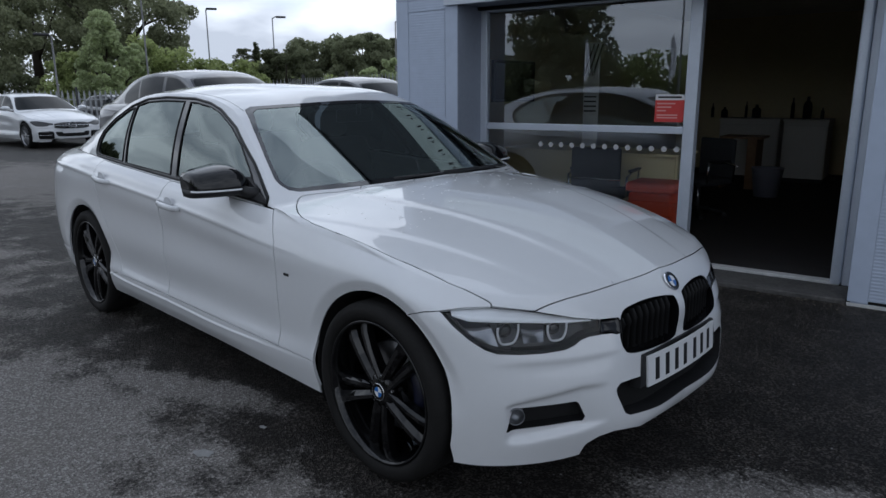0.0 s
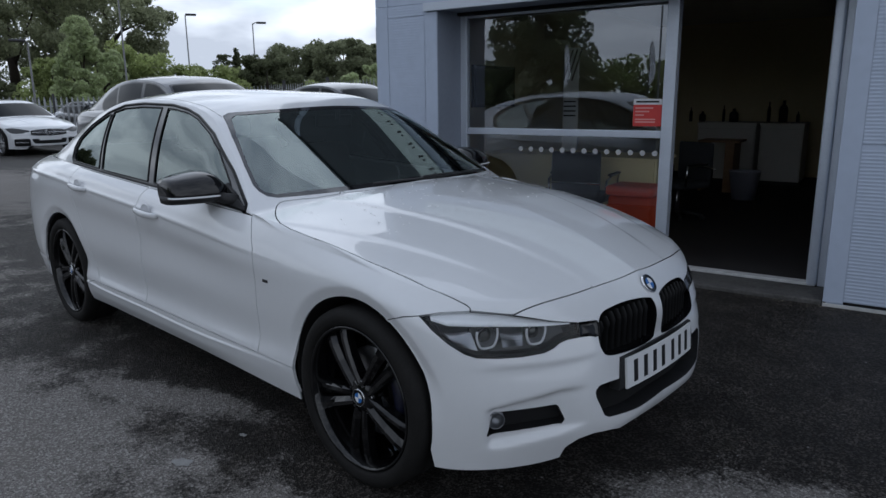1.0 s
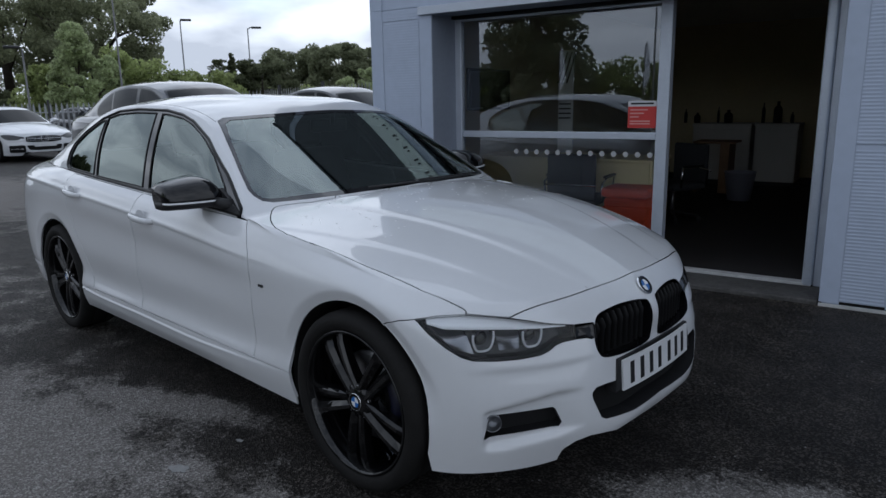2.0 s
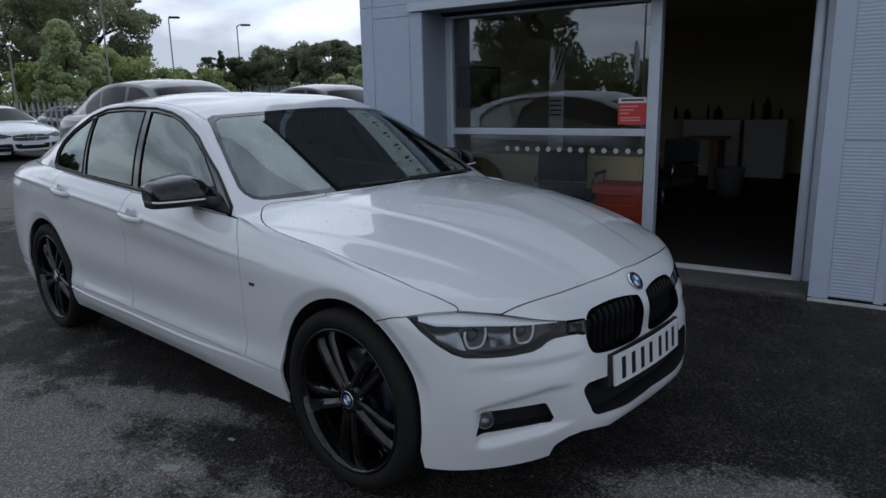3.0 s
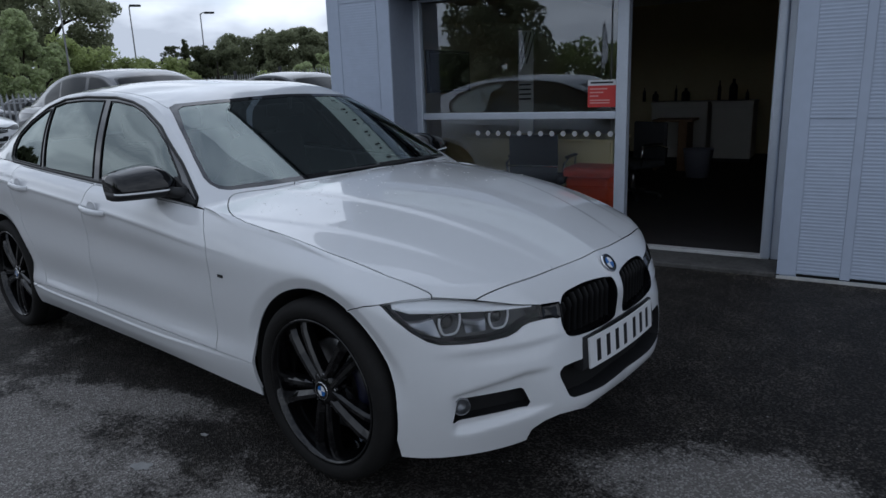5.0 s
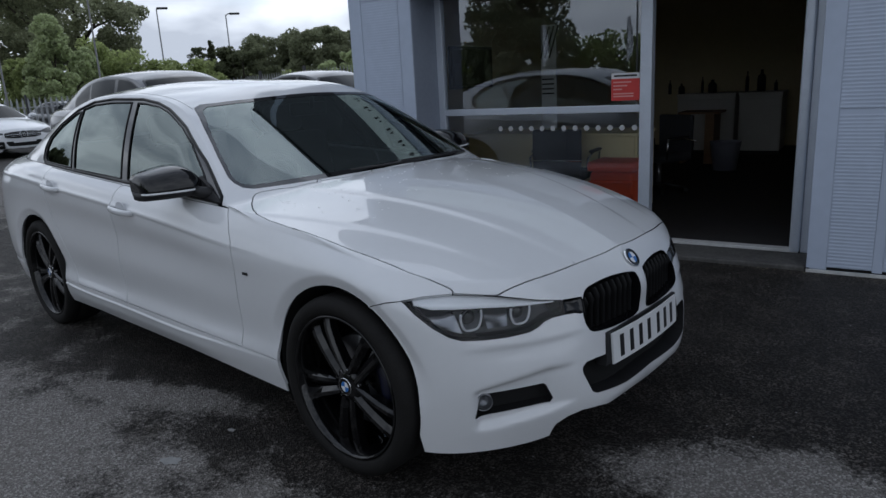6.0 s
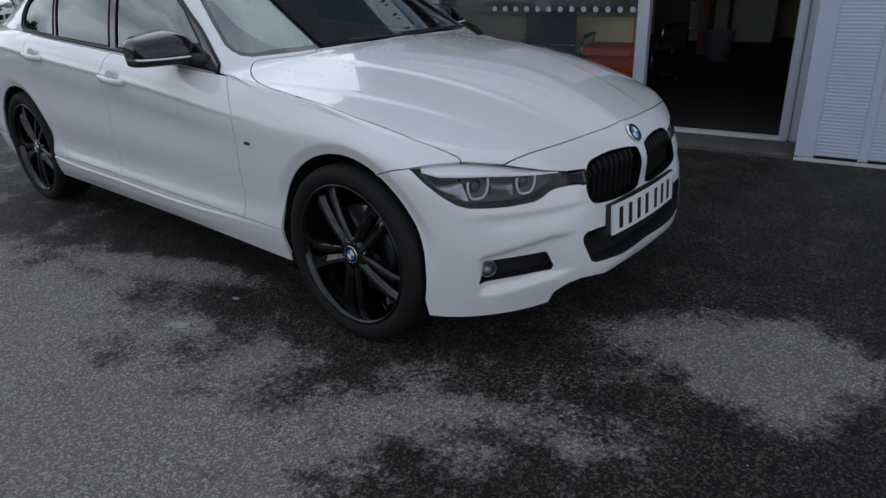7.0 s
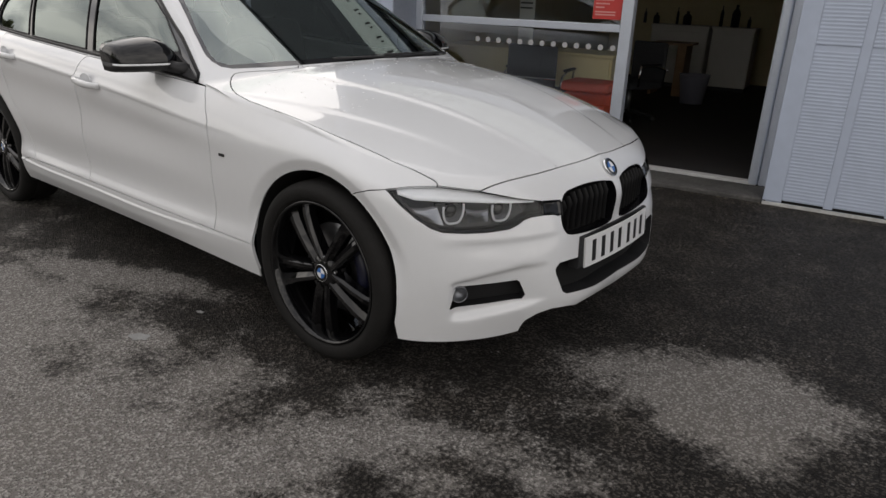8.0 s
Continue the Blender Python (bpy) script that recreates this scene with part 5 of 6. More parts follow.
# dots and poster on the glass
for k in range(13):
    bm = bmesh.new()
    c = B @ Vector((-1.299 - .098 * k, .383, .928))
    lathe(bm, [(.0001, 0), (.022, 0)], 20, m=Matrix.Translation(c) @ pose(0, 0, 0, 0, 0, 9))
    tagged(part("glass_dot", bm, material("frosted_dot", (.42, .42, .43), .7) if k == 0 else bpy.data.materials["frosted_dot"], smooth=False), "round frosted dot stuck on the shop window", "sticker", "dots on the glass")
poster = tagged(new("window_poster"), "red poster with a white heading on the window", "poster")
RED = material("poster_red", (.50, .045, .04), .5, vary=.06, scale=20)
PAPER = material("poster_white", (.62, .62, .63), .6)
boxed("poster_sheet", (-1.486, .3805, 1.137), (-1.263, .3835, 1.302), RED, poster, 0, "red sheet", B)
boxed("poster_heading", (-1.486, .3805, 1.303), (-1.263, .3835, 1.345), PAPER, poster, 0, "white heading", B)
boxed("heading_bar", (-1.465, .3792, 1.318), (-1.285, .3803, 1.332), BLACK, poster, 0, m=B)
for z, x1 in ((1.272, -1.33), (1.245, -1.36), (1.218, -1.40), (1.185, -1.31), (1.165, -1.31)):
    boxed("text_bar", (-1.470, .3792, z), (x1, .3803, z + .010), material("poster_print", (.62, .30, .28), .6) if z == 1.272 else bpy.data.materials["poster_print"], poster, 0, m=B)

# ---- inside the showroom ----
CREAM = material("cream_laminate", (.86, .74, .42), .5, vary=.05, scale=4)
WOOD = material("brown_wood", (.20, .115, .055), .5, vary=.25, scale=5)
CUPBOARD = material("white_cupboard", (.58, .57, .53), .5, vary=.04, scale=4)
ORANGE = material("orange_plastic", (.90, .11, .035), .45, vary=.05, scale=10)
SEATCLOTH = material("black_mesh_cloth", (.035, .037, .042), .85, vary=.2, scale=40, bump=.2, bump_scale=300)


def desk(x0, y0, x1, y1, h, label):
    d = tagged(new("desk"), label, "desk")
    boxed("desk_top", (x0 - .02, y0 - .02, h - .028), (x1 + .02, y1 + .02, h), CREAM, d, .006, m=B)
    boxed("front_panel", (x0 + .02, y0 + .02, .041), (x1 - .02, y0 + .04, h - .029), CREAM, d, .002, m=B)
    for x in (x0, x1 - .03):
        boxed("side_panel", (x, y0 + .041, .041), (x + .03, y1, h - .029), CREAM, d, .002, m=B)
    return d


desk(-3.40, 1.36, -1.58, 1.95, .80, "long cream laminate counter behind the shop window")


def office_chair(x, y, turn):
    c = tagged(new("office_chair"), "black office chair with chrome arms by the window", "chair")
    m = B @ pose(x, y, .041, 0, 0, turn)
    bm = bmesh.new()
    box(bm, (-.25, -.24, .35), (.25, .24, .43), .035, m, 3)
    part("seat", bm, SEATCLOTH, c)
    bm = bmesh.new()
    box(bm, (-.235, -.27, .40), (.235, -.215, .83), .022, m, 3)
    part("backrest", bm, SEATCLOTH, c)
    for s in (-1, 1):
        bm = bmesh.new()
        tube(bm, [m @ Vector(p) for p in ((s * .27, -.20, .39), (s * .285, -.20, .56), (s * .285, -.05, .60), (s * .285, .16, .60), (s * .27, .16, .39))], .012, 8)
        part("arm", bm, CHROME, c, "chrome arm")
        bm = bmesh.new()
        box(bm, (s * .285 - .022, -.12, .60), (s * .285 + .022, .16, .625), .01, m)
        part("arm_pad", bm, BLACK, c)
    bm = bmesh.new()
    tube(bm, [m @ Vector((-.25, -.283, .545)), m @ Vector((.25, -.283, .545))], .009, 8)
    part("back_bar", bm, CHROME, c, "chrome bar across the back")
    bm = bmesh.new()
    tube(bm, [m @ Vector((0, 0, .08)), m @ Vector((0, 0, .35))], .028, 10)
    part("column", bm, STEEL, c)
    for k in range(5):
        a = k * math.tau / 5
        bm = bmesh.new()
        tube(bm, [m @ Vector((0, 0, .10)), m @ Vector((.28 * math.cos(a), .28 * math.sin(a), .06))], [.022, .014], 8)
        leg = part("leg", bm, BLACK, c)
        bm = bmesh.new()
        lathe(bm, [(.0001, -.014), (.028, -.014), (.030, -.010), (.030, .010), (.028, .014), (.0001, .014)], 16, m=m @ Matrix.Translation((.28 * math.cos(a), .28 * math.sin(a), .030)) @ Matrix.Rotation(a, 4, "Z"))
        part("castor", bm, BLACK, leg)
    return c


office_chair(-2.21, 1.20, 3)
office_chair(-1.70, 2.6, 150)
ob = tagged(new("storage_box"), "orange plastic box with a lid stood behind the shop window", "box")
bm = bmesh.new()
box(bm, (-1.735, .56, .041), (-1.365, .89, .545), .03, B, 3)
part("box_body", bm, ORANGE, ob)
bm = bmesh.new()
box(bm, (-1.755, .545, .548), (-1.345, .905, .632), .028, B, 4)
part("box_lid", bm, ORANGE, ob, "rounded lid")
for z in (.36, .45):
    boxed("body_rib", (-1.74, .552, z), (-1.36, .561, z + .018), ORANGE, ob, .003, m=B)


def cupboard(x0, y0, x1, y1, h):
    c = tagged(new("cupboard"), "white low cupboard against the office's far wall", "cupboard", "cupboards along the wall")
    boxed("carcass", (x0, y0, .10), (x1, y1, h - .04), CUPBOARD, c, .004, m=B)
    boxed("plinth", (x0 + .02, y0 + .05, .041), (x1 - .02, y1, .099), BLACK, c, 0, m=B)
    boxed("worktop", (x0 - .01, y0 - .03, h - .039), (x1 + .01, y1, h), CUPBOARD, c, .004, m=B)
    boxed("cupboard_door", (x0 + .01, y0 - .018, .12), (x1 - .01, y0 - .001, h - .09), CUPBOARD, c, .004, m=B)
    return c


cupboard(-2.40, 6.2, -1.56, 6.8, .96)
cupboard(-1.50, 6.2, -.92, 6.8, .96)
table = tagged(new("side_table"), "brown wooden side table in the office", "table")
boxed("tabletop", (-2.10, 5.0, .73), (-1.55, 5.5, .76), WOOD, table, .005, m=B)
boxed("table_side", (-2.07, 5.03, .041), (-2.03, 5.48, .729), WOOD, table, .003, m=B)
boxed("table_side", (-1.74, 5.03, .041), (-1.62, 5.48, .729), WOOD, table, .003, m=B)
bm = bmesh.new()
lathe(bm, [(.0001, .0), (.14, .0), (.19, .36), (.195, .37), (.183, .36), (.135, .01), (.0001, .01)], 28, "z", B @ pose(-1.36, 4.5, .041))
tagged(part("waste_bin", bm, material("grey_bin_plastic", (.25, .26, .31), .5), smooth=True), "grey plastic waste bin on the carpet", "bin")
for k, (x, w, h) in enumerate(((-2.6, .05, .22), (-2.42, .10, .16), (-2.1, .04, .25), (-1.95, .13, .20), (-1.45, .05, .30), (-1.25, .12, .32), (-1.05, .05, .16))):
    bm = bmesh.new()
    r = w / 2
    lathe(bm, [(.0001, 0), (r, 0), (r, h * .6), (r * .8, h * .72), (r * .35, h * .82), (r * .35, h), (.0001, h)], 14, "z", B @ pose(x, 6.5, .961))
    tagged(part("bottle", bm, BLACK if k % 2 else SEATCLOTH), "dark bottle or jar standing on the worktop", "bottle", "things on the worktop")
screen = tagged(new("wall_screen"), "dark flat screen hung on the office side wall", "screen")
boxed("screen_frame", (-3.466, 1.16, 1.27), (-3.432, 2.05, 1.70), BLACK, screen, .004, m=B)
boxed("screen_glass", (-3.431, 1.19, 1.30), (-3.427, 2.02, 1.67), GLOSS_BLACK, screen, 0, "glossy dark glass", B)
# stand-in for a bright upright strip behind the shop glass
banner = tagged(new("display_banner"), "white upright panel with slanting dark stripes", "banner")
boxed("banner_foot", (-2.90, 1.98, .041), (-2.60, 2.16, .09), BLACK, banner, .01, m=B)
boxed("banner_sheet", (-2.84, 2.06, .09), (-2.665, 2.075, 1.88), PAPER, banner, .002, "white printed sheet", B)
for k in range(3):
    bm = bmesh.new()
    box(bm, (-.008, -.004, -.17), (.008, .004, .17), .001, B @ pose(-2.79 + .05 * k, 2.055, 1.70, 0, 18, 0))
    part("dark_stripe", bm, BLACK, banner, smooth=False)
for z in (1.16, 1.21, 1.26, 1.31):
    boxed("dark_stripe", (-2.83, 2.052, z), (-2.69, 2.059, z + .016), BLACK, banner, .001, m=B)


# ---- other vehicles ----
def parked_car(label, paint, m, grille=""):
    """A car of the same build as seen from further off, in other colours."""
    c = thing("parked_car", label, "car", "parked cars", at=m)

    def piece(name, keys, mat, lab=""):
        faces = [f for k in keys for f in (skin.faces if k == "body" else cuts[k])]
        return part(name, both(panel(skin, faces, gap=0, lip=0)), mat, c, lab, recalc=False)

    piece("body", ["body", "bonnet", "bumper", "door_front", "door_rear", "skirt", "tail"] + (["kidney", "arm"] if grille else []), paint)
    piece("window_trim", ["trim", "screen_border"], GLOSS_BLACK)
    piece("cabin_glass", ["glass_front", "glass_rear", "glass_quarter", "windscreen", "rear_screen"], FAR_GLASS, "dark glass")
    sided("headlamp", lambda: panel(skin, cuts["lamp"], gap=0, lip=0), FAR_LAMP, c, "clear headlamp")
    piece("intakes", ["intake", "fog"] + ([] if grille else ["kidney", "arm"]), DARK)
    for cx in (1.40, -1.405):
        for sy in (1, -1):
            w = new("wheel")
            w.parent = c
            bm = bmesh.new()
            at = Matrix.Translation((cx, sy * .777, .3315)) @ Matrix.Diagonal((1, sy, 1, 1))
            lathe(bm, [(.25, .09), (.27, .108), (.30, .112), (.326, .096), (.3315, .06), (.3315, -.08), (.30, -.11), (.20, -.11)], 40, m=at)
            part("tyre", bm, RUBBER, w)
            bm = bmesh.new()
            lathe(bm, [(.255, .105), (.245, .085), (.235, .02)], 40, m=at)
            lathe(bm, [(.0001, .09), (.05, .088), (.06, .06)], 20, m=at)
            for k in range(10):
                a = k * math.tau / 10
                box(bm, (.04, .055, -.013), (.25, .082, .013), .004, at @ Matrix.Rotation(a, 4, "Y"))
            part("rim", bm, STEEL, w, "silver rim")
            bm = bmesh.new()
            lathe(bm, [(.0001, .02), (.24, .02)], 32, m=at)
            part("wheel_inside", bm, DARK, w)
            bm = bmesh.new()
            rings = [[bm.verts.new((x, sy * y, z)) for x, z in arc(cx, .338, .37, -20, 200, 16)] for y in (.5, .87)]
            for i in range(16):
                bm.faces.new((rings[0][i], rings[0][i + 1], rings[1][i + 1], rings[1][i]))
            bm.faces.new([bm.verts.new(v.co) for v in rings[0]])
            part("arch_liner", bm, DARK, c)
    for sy in (1, -1):
        bm = bmesh.new()
        bmesh.ops.create_uvsphere(bm, u_segments=16, v_segments=10, radius=1, matrix=Matrix.Translation((.52, sy * .955, 1.02)) @ Matrix.Diagonal((.075, .115, .060, 1)))
        tube(bm, [(.56, sy * .88, .99), (.58, sy * .80, .96)], .025, 8)
        part("door_mirror", bm, paint, c)
    if grille:
        g = new("radiator_grille")
        g.parent = c
        bm = bmesh.new()
        rows = []
        for y in np.linspace(-.42, .42, 21):
            e = abs(y) / .42
            x = 2.118 - .30 * y * y
            rows.append([bm.verts.new((x + .010, y, z)) for z in (.50 + .025 * e ** 3, .56, .62, .665 - .03 * e ** 3)])
        for a, b in zip(rows, rows[1:]):
            for i in range(3):
                bm.faces.new((a[i], b[i], b[i + 1], a[i + 1]))
        part("grille_mesh", bm, DARK, g)
        for z, r in ((.545, .004), (.585, .010), (.628, .004)):
            bm = bmesh.new()
            tube(bm, [(2.136 - .30 * y * y, y, z) for y in np.linspace(-.40, .40, 17)], r, 8)
            part("grille_bar", bm, CHROME, g)
        bm = bmesh.new()
        lathe(bm, [(.085, 0), (.092, .012), (.099, 0)], 32, "z", pose(2.132, 0, .585, 0, 90, 0))
        part("round_badge", bm, CHROME, g)
        for sy in (1, -1):
            bm = bmesh.new()
            box(bm, (-.03, -.18, .25), (.035, .18, .43), .03, pose(1.995, sy * .60, 0, 0, 0, sy * 38))
            ob = part("side_intake", bm, DARK, c)
            bm = bmesh.new()
            box(bm, (.034, -.15, .333), (.042, .15, .345), .003, pose(1.995, sy * .60, 0, 0, 0, sy * 38))
            part("intake_fin", bm, CHROME, ob, smooth=False)
        bm = bmesh.new()
        box(bm, (2.128, -.26, .385), (2.140, .26, .49), .004)
        part("number_plate", bm, PLATE, c, smooth=False)
    return c


FAR_LAMP = material("far_headlamp", (.05, .052, .056), .2, coat=.15)
FAR_GLASS = material("far_car_glass", (.010, .012, .013), .12, spec=.10)
SILVER = material("mid_grey_paint", (.05, .052, .057), .3, metal=.3, coat=1.0)
DARK_PAINT = material("dark_grey_paint", (.025, .028, .033), .25, coat=1.0)
parked_car("white convertible car with a black hood, parked by the fence", WHITE, pose(-19.2, 3.72, 0, 0, 0, 5) @ Matrix.Diagonal((1.05, 1.06, 1.02, 1)), grille="wide")
parked_car("dark grey saloon car parked by the fence", DARK_PAINT, pose(-22.2, 7.4, 0, 0, 0, 12))
parked_car("grey tall hatchback parked in the same row", SILVER, pose(-6.75, 2.95, 0, 0, 0, 2) @ Matrix.Diagonal((1.25, 1.03, 1.225, 1)))
parked_car("grey tall hatchback parked in the same row", SILVER, pose(-7.6, 6.75, 0, 0, 0, 4) @ Matrix.Diagonal((1.0, 1.03, 1.19, 1)))


# ---- fence, lamps ----
PALE_STEEL = material("galvanised_steel", (.42, .43, .44), .5, metal=.4, vary=.15, scale=6)
POLE = material("grey_pole_steel", (.17, .17, .17), .5, vary=.15, scale=4)
POST = material("dark_post_steel", (.05, .05, .052), .6, vary=.2, scale=6)
EYE = Vector((3.14, -2.29, 0))


def polar(az, d, z=0.0):
    """A spot by its bearing and distance from the yard's middle."""
    return EYE + Vector((d * math.cos(radians(az)), d * math.sin(radians(az)), z))


fence = tagged(new("palisade_fence"), "pale galvanised palisade fence round the yard", "fence")
line = [polar(171, 27, 1.53), polar(157, 27, 1.56), polar(147, 21, 1.80), polar(138, 14.8, 1.80), polar(120, 15, 1.8)]
pale = bpy.data.meshes.new("pale")
bm = bmesh.new()
prof = [(-.034, .0), (-.012, .012), (.012, .012), (.034, .0)]
lo = [bm.verts.new((x, y, 0)) for x, y in prof]
hi = [bm.verts.new((x, y, .92)) for x, y in prof]
tip = [bm.verts.new((x * .25, y * .5, 1.0)) for x, y in prof]
for r0, r1 in ((lo, hi), (hi, tip)):
    for i in range(3):
        bm.faces.new((r0[i], r0[i + 1], r1[i + 1], r1[i]))
bm.to_mesh(pale)
bm.free()
pale.materials.append(PALE_STEEL)
for a, b in zip(line, line[1:]):
    d = Vector((b.x - a.x, b.y - a.y, 0))
    for z in (.28, .80):
        bm = bmesh.new()
        tube(bm, [(a.x, a.y, a.z * z), (b.x, b.y, b.z * z)], .025, 4)
        part("rail", bm, PALE_STEEL, fence, smooth=False)
    for k in range(int(d.length / .165)):
        p = a + (b - a) * (k * .165 / d.length)
        o = new("pale", pale)
        o.parent = fence
        o.matrix_local = Matrix.Translation((p.x, p.y, .02)) @ Matrix.Rotation(math.atan2(d.y, d.x), 4, "Z") @ Matrix.Diagonal((1, 1, p.z - .02, 1))
    for k in range(int(d.length / 2.9)):
        p = a + (b - a) * ((k + .4) * 2.9 / d.length)
        boxed("fence_post", (p.x - .03, p.y - .03, 0), (p.x + .03, p.y + .03, p.z + .10), POST, fence)


def street_lamp(az, d, h, arm):
    p = polar(az, d)
    s = tagged(new("street_lamp"), "thin grey lamp post with a flat lantern", "lamp post", "lamp posts round the yard")
    s.matrix_world = Matrix.Translation(p)
    bm = bmesh.new()
    tube(bm, [(0, 0, 0), (0, 0, 1.2), (0, 0, 1.25), (0, 0, h)], [.07, .065, .045, .032], 10)
    part("pole", bm, POLE, s)
    way = Vector((-math.sin(radians(az)), math.cos(radians(az)), 0)) * -arm
    bm = bmesh.new()
    tube(bm, [(0, 0, h - .05), (way.x * .3, way.y * .3, h + .05), (way.x * .6, way.y * .6, h + .06)], .03, 6)
    part("bracket", bm, POLE, s)
    bm = bmesh.new()
    box(bm, (-.30, -.13, -.05), (.30, .13, .06), .05, Matrix.Translation((way.x, way.y, h + .04)) @ Matrix.Rotation(math.atan2(way.y, way.x), 4, "Z"))
    part("lantern", bm, POST, s)


for spec in ((148.0, 44, 5.85, .5), (152.9, 42, 6.0, .3), (157.4, 34, 6.2, .7), (163.5, 33, 3.75, -.35), (138.35, 40, 5.3, .5)):
    street_lamp(*spec)
street_lamp(-106.5, 20.6, 7.2, .6)


# flags on the yard's far side, seen in the shop window
def feather_flag(x, y):
    f = tagged(new("feather_flag"), "white feather flag on a thin pole", "flag", "flags across the yard")
    f.matrix_world = pose(x, y, 0, 0, 0, 20)
    bm = bmesh.new()
    tube(bm, [(0, 0, 0), (0, 0, 2.2), (.02, 0, 3.1), (.10, 0, 3.3)], [.022, .018, .012, .008], 8)
    part("pole", bm, POLE, f)
    bm = bmesh.new()
    rows = []
    for i in range(13):
        t = i / 12
        w = .20 * min(1, t * 4 + .2) * (1 - max(0, t - .75) * 1.6)
        rows.append([bm.verts.new((.022 + w * u, .05 * math.sin(5 * t + 3 * u) * u + s * .002, 1.7 + 1.5 * t)) for s in (1, -1) for u in (0, .33, .67, 1)])
    for a, b in zip(rows, rows[1:]):
        for i in (0, 1, 2, 4, 5, 6):
            bm.faces.new((a[i], a[i + 1], b[i + 1], b[i]))
    part("flag_cloth", bm, FLAG, f, "white cloth")
    return f


FLAG = material("white_flag_cloth", (.75, .75, .76), .8, vary=.06, scale=5)
feather_flag(-2.36, -17.0), feather_flag(-5.3, -16.7)


# ---- trees, bushes, hedges ----
BARK = material("bark", (.055, .045, .035), .9, vary=.35, scale=6, bump=.6, bump_scale=25)


def leaf_material(name, colour):
    m = material(name, colour, .65, vary=.45, scale=.35, per_piece=.9)
    n, l = m.node_tree.nodes, m.node_tree.links
    b = n["Principled BSDF"]
    b.inputs["Specular IOR Level"].default_value = .25
    # light comes through the leaves as well
    thin, mix = n.new("ShaderNodeBsdfTranslucent"), n.new("ShaderNodeMixShader")
    mix.inputs[0].default_value = .55
    l.new(b.inputs["Base Color"].links[0].from_socket, thin.inputs["Color"])
    l.new(b.outputs[0], mix.inputs[1]), l.new(thin.outputs[0], mix.inputs[2])
    l.new(mix.outputs[0], n["Material Output"].inputs["Surface"])
    return m


OAK = leaf_material("oak_leaves", (.31, .33, .20))
WILLOW = leaf_material("willow_leaves", (.48, .54, .30))
HEDGE = leaf_material("hedge_leaves", (.36, .41, .17))
GREY_LEAF = leaf_material("grey_green_leaves", (.25, .27, .16))
SCRUB = leaf_material("dark_scrub_leaves", (.14, .155, .085))


def leaves(rng, clumps, per, size, mat, name, parent, droop=0.3):
    """A crown: loose clumps, each of many small leaf sprays at odd angles."""
    pts, faces = [], []
    for c, r in clumps:
        off = rng.normal(size=(per, 3))
        off *= np.minimum(1, 1.7 / np.linalg.norm(off, axis=1))[:, None]
        ctr = np.asarray(c) + off * r * np.array((.52, .52, .42))
        ax = rng.normal(size=(per, 3))
        ax /= np.linalg.norm(ax, axis=1)[:, None]
        bx = np.cross(ax, rng.normal(size=(per, 3)))
        bx /= np.linalg.norm(bx, axis=1)[:, None] + 1e-9
        s = size * rng.uniform(.5, 1.3, size=(per, 1))
        for o0, o1 in ((-1, 0), (-.1, -.55), (1, 0), (.1, .55)):
            pts.append(ctr + ax * s * o0 + bx * s * o1)
    n = per * len(clumps)
    allp = np.concatenate([np.stack(pts[i * 4:i * 4 + 4], axis=1).reshape(-1, 3) for i in range(len(clumps))])
    me = bpy.data.meshes.new(name)
    me.from_pydata(allp.tolist(), [], [(i * 4, i * 4 + 1, i * 4 + 2, i * 4 + 3) for i in range(n)])
    me.materials.append(mat)
    ob = new(name, me)
    ob.parent = parent
    return ob


def tree(at, h, spread, label, mat, seed, low=.25, clumps=60, per=110, size=.22, shape="round"):
    """A tapered trunk with limbs, and a crown of loose clumps with gaps."""
    rng = np.random.default_rng(seed)
    t = tagged(new("tree"), label, "tree", "trees beyond the fence")
    t.matrix_world = Matrix.Translation(at)
    bm = bmesh.new()
    lean = rng.normal(size=2) * .03 * h
    tube(bm, [(0, 0, 0), (lean[0] * .3, lean[1] * .3, h * .3), (lean[0], lean[1], h * .62), (lean[0] * 1.3, lean[1] * 1.3, h * .85)], [h * .035, h * .027, h * .016, h * .005], 9)
    part("trunk", bm, BARK, t)
    cl = []
    for k in range(clumps):
        u = rng.uniform(low, 1)
        if shape == "round":
            w = spread * math.sqrt(max(.05, 1 - ((u - .58) / .48) ** 2))
        elif shape == "cone":
            w = spread * (1.05 - u) ** .8
        else:
            w = spread * (1 - .3 * u)
        a = rng.uniform(0, math.tau)
        r = w * math.sqrt(rng.uniform(.15, 1))
        cl.append(((r * math.cos(a), r * math.sin(a), u * h), spread * rng.uniform(.13, .24)))
    for k in range(7):
        c, _ = cl[int(rng.integers(len(cl)))]
        z0 = h * rng.uniform(.25, .55)
        bm = bmesh.new()
        tube(bm, [(lean[0] * .6, lean[1] * .6, z0), (c[0] * .5, c[1] * .5, (z0 + c[2]) / 2 + .2), c], [h * .012, h * .008, h * .003], 6)
        part("limb", bm, BARK, t)
    leaves(rng, cl, per, size, mat, "crown", t)
    return t


def hedge(a, b, h, deep, label, mat, seed, per=190, size=.12):
    """A run of bushy growth with an uneven top."""
    rng = np.random.default_rng(seed)
    n = int((b - a).length / .38) + 1
    cl = []
    for k in range(n):
        p = a + (b - a) * (k / max(1, n - 1))
        top = h * (0.80 + .24 * rng.random())
        for z in np.arange(.25, top, .62):
            cl.append(((p.x + rng.normal() * deep, p.y + rng.normal() * deep, z + rng.normal() * .12), .55 * rng.uniform(.7, 1.3)))
    ob = leaves(rng, cl, per, size, mat, "hedge", None)
    return tagged(ob, label, "hedge", kind="stuff")


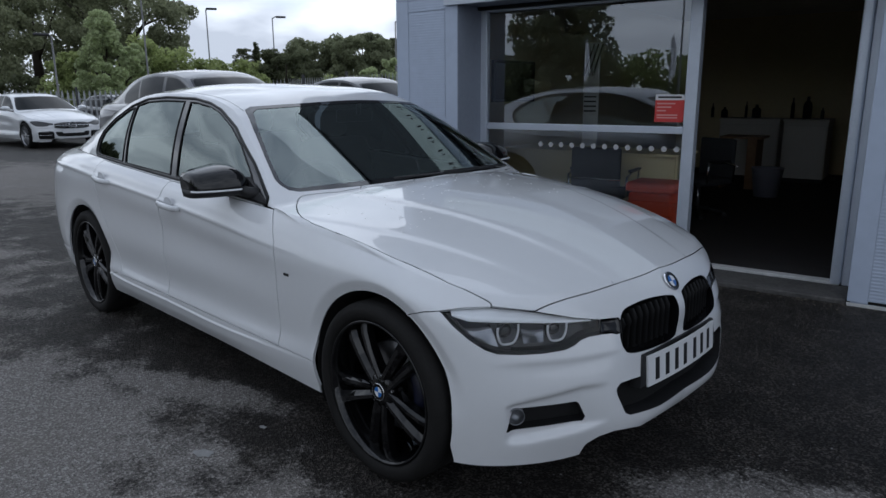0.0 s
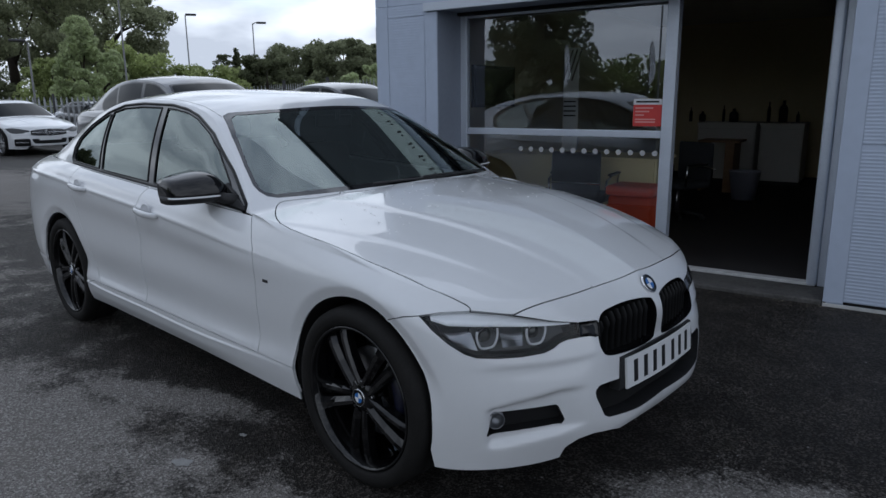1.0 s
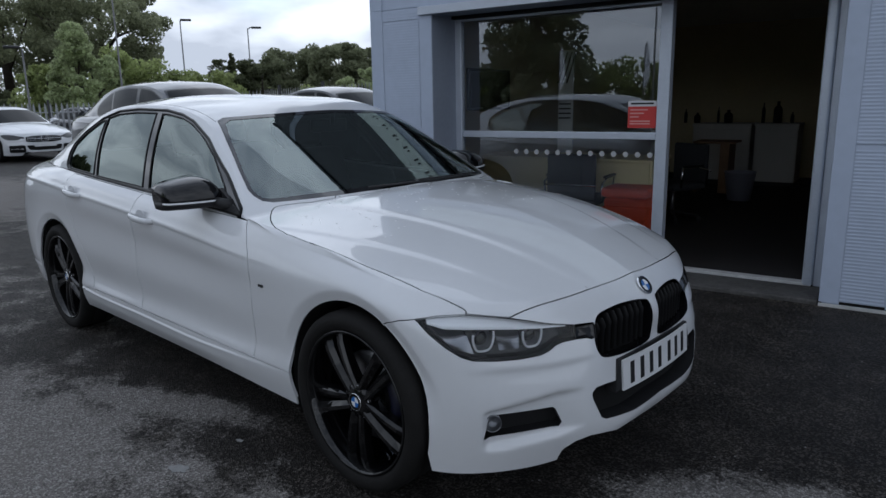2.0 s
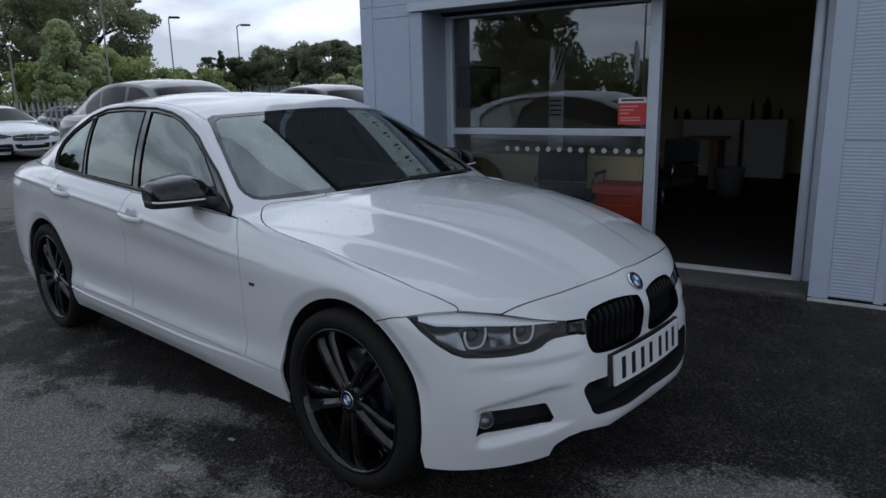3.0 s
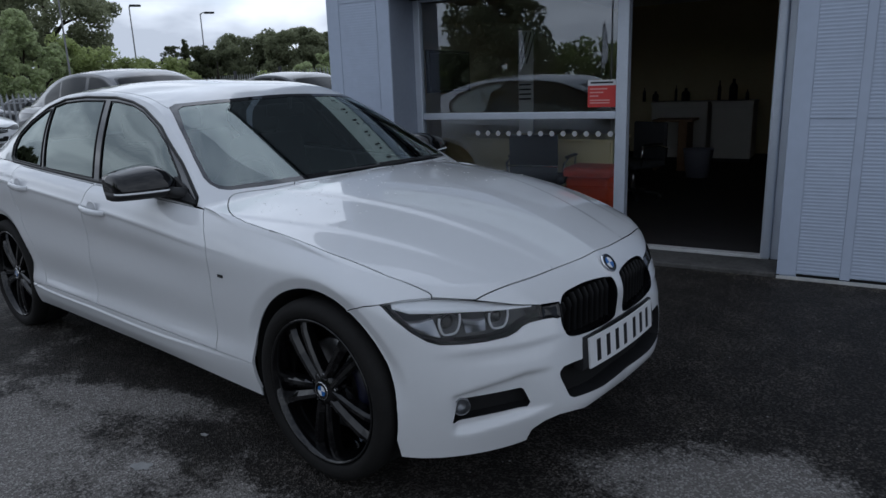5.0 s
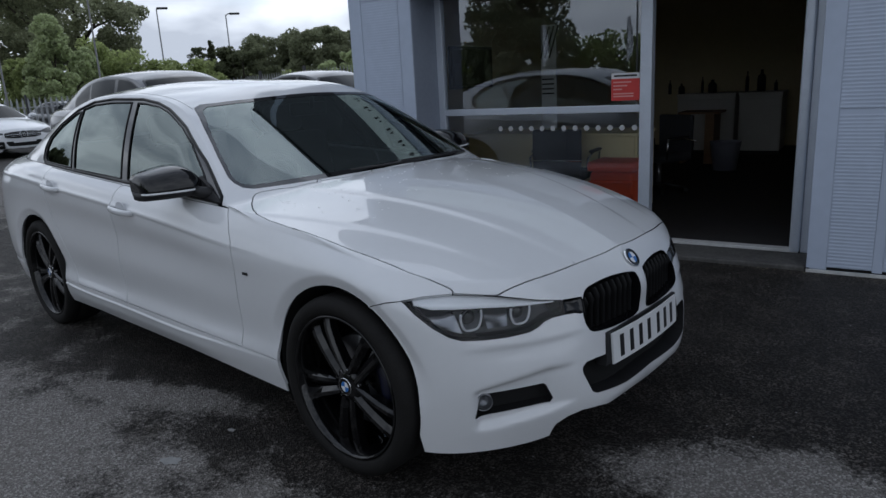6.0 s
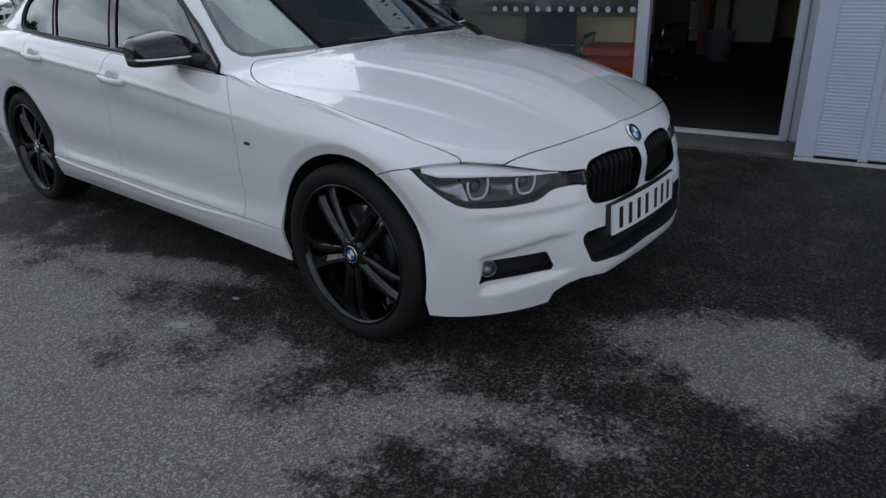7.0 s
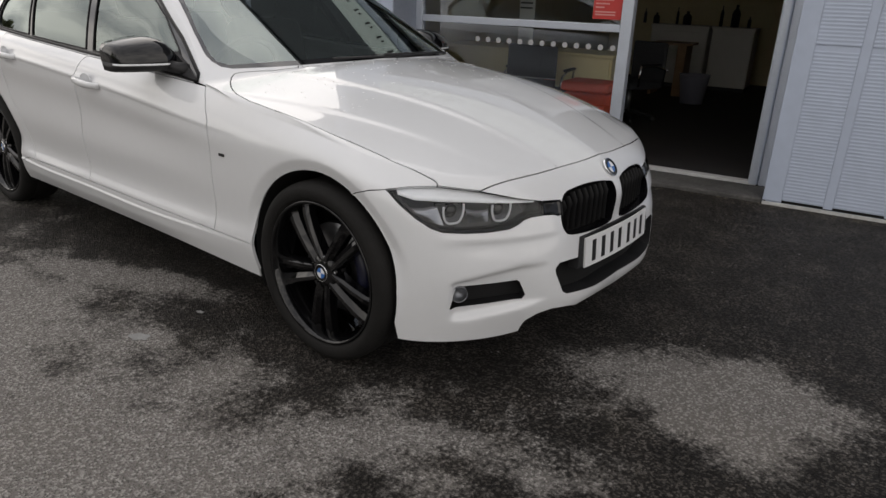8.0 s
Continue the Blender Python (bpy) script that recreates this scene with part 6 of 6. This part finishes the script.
tree(polar(158.7, 52), 10.2, 4.3, "large dark oak tree with gaps in its crown", OAK, 1, .30, 90, 380, 0.125)
tree(polar(164.5, 58), 11.5, 5.4, "large dark oak tree with gaps in its crown", OAK, 2, .22, 92, 360, 0.135)
tree(polar(169.5, 50), 9.5, 4.4, "large dark oak tree with gaps in its crown", OAK, 3, .22, 72, 320, 0.135)
tree(polar(160.3, 36), 4.95, 1.75, "pale green willow with a pointed top", WILLOW, 4, .06, 87, 260, 0.09, "cone")
tree(polar(159.0, 37), 3.7, 1.2, "pale green willow bush", WILLOW, 5, .05, 75, 240, 0.09)
tree(polar(162.0, 38), 3.3, 1.5, "dull green bush before the oaks", HEDGE, 15, .05, 62, 220, 0.09)
tree(polar(141.5, 55), 5.7, 2.9, "broad round grey-green tree", GREY_LEAF, 6, .25, 112, 280, 0.12)
tree(polar(144.9, 58), 5.5, 3.0, "broad round grey-green tree", GREY_LEAF, 7, .22, 112, 280, 0.12)
tree(polar(138.8, 58), 5.6, 2.6, "broad round grey-green tree", GREY_LEAF, 8, .22, 100, 260, 0.12)
tree(polar(149.4, 50), 4.75, .72, "slim upright dark tree behind the hedge", SCRUB, 9, .3, 150, 30, .075, "cone")
tree(polar(150.4, 50), 4.35, .9, "slim upright dark tree behind the hedge", SCRUB, 10, .3, 150, 30, .075)
tree(polar(139.4, 30), 2.75, .95, "yellow-green bush by the fence", WILLOW, 11, .05, 55, 220, 0.078)
tree(polar(147.3, 42), 3.6, 2.0, "dark rounded bush behind the fence", SCRUB, 12, .05, 87, 240, 0.102)
hedge(polar(149.8, 40), polar(154.6, 40), 3.2, .5, "long yellow-green hedge behind the fence", HEDGE, 13)
hedge(polar(154.4, 40), polar(158.4, 40), 4.0, .4, "tall yellow-green hedge behind the fence", HEDGE, 18)
hedge(polar(158.2, 42), polar(163.5, 42), 2.9, .45, "yellow-green hedge behind the fence", HEDGE, 19)
hedge(polar(148.5, 44), polar(152.0, 42), 2.9, .35, "dark green scrub behind the fence", SCRUB, 14)
hedge(polar(159.0, 44), polar(176.0, 44), 2.6, .5, "dark green scrub behind the fence", SCRUB, 16, 110, .13)
hedge(polar(136.0, 46), polar(147.0, 46), 2.3, .4, "dull green scrub behind the fence", HEDGE, 17, 110, .13)
# growth on the yard's other side, seen in the shop window
tree(Vector((-8.2, -23, 0)), 10.6, 3.1, "tall grey-green tree on the yard's far side", GREY_LEAF, 21, .06, 240, 150, 0.14, "cone")
tree(Vector((-20, -24, 0)), 8.5, 4.0, "tall dark tree on the yard's far side", OAK, 22, .2, 87, 220, 0.168)
hedge(Vector((-32, -25, 0)), Vector((12, -25, 0)), 3.2, .5, "yellow-green hedge on the yard's far side", HEDGE, 23, 90, .14)
tree(Vector((-20.8, -4.9, 0)), 5.2, 2.4, "dark round tree at the yard's edge", SCRUB, 24, .15, 70, 130, .2)
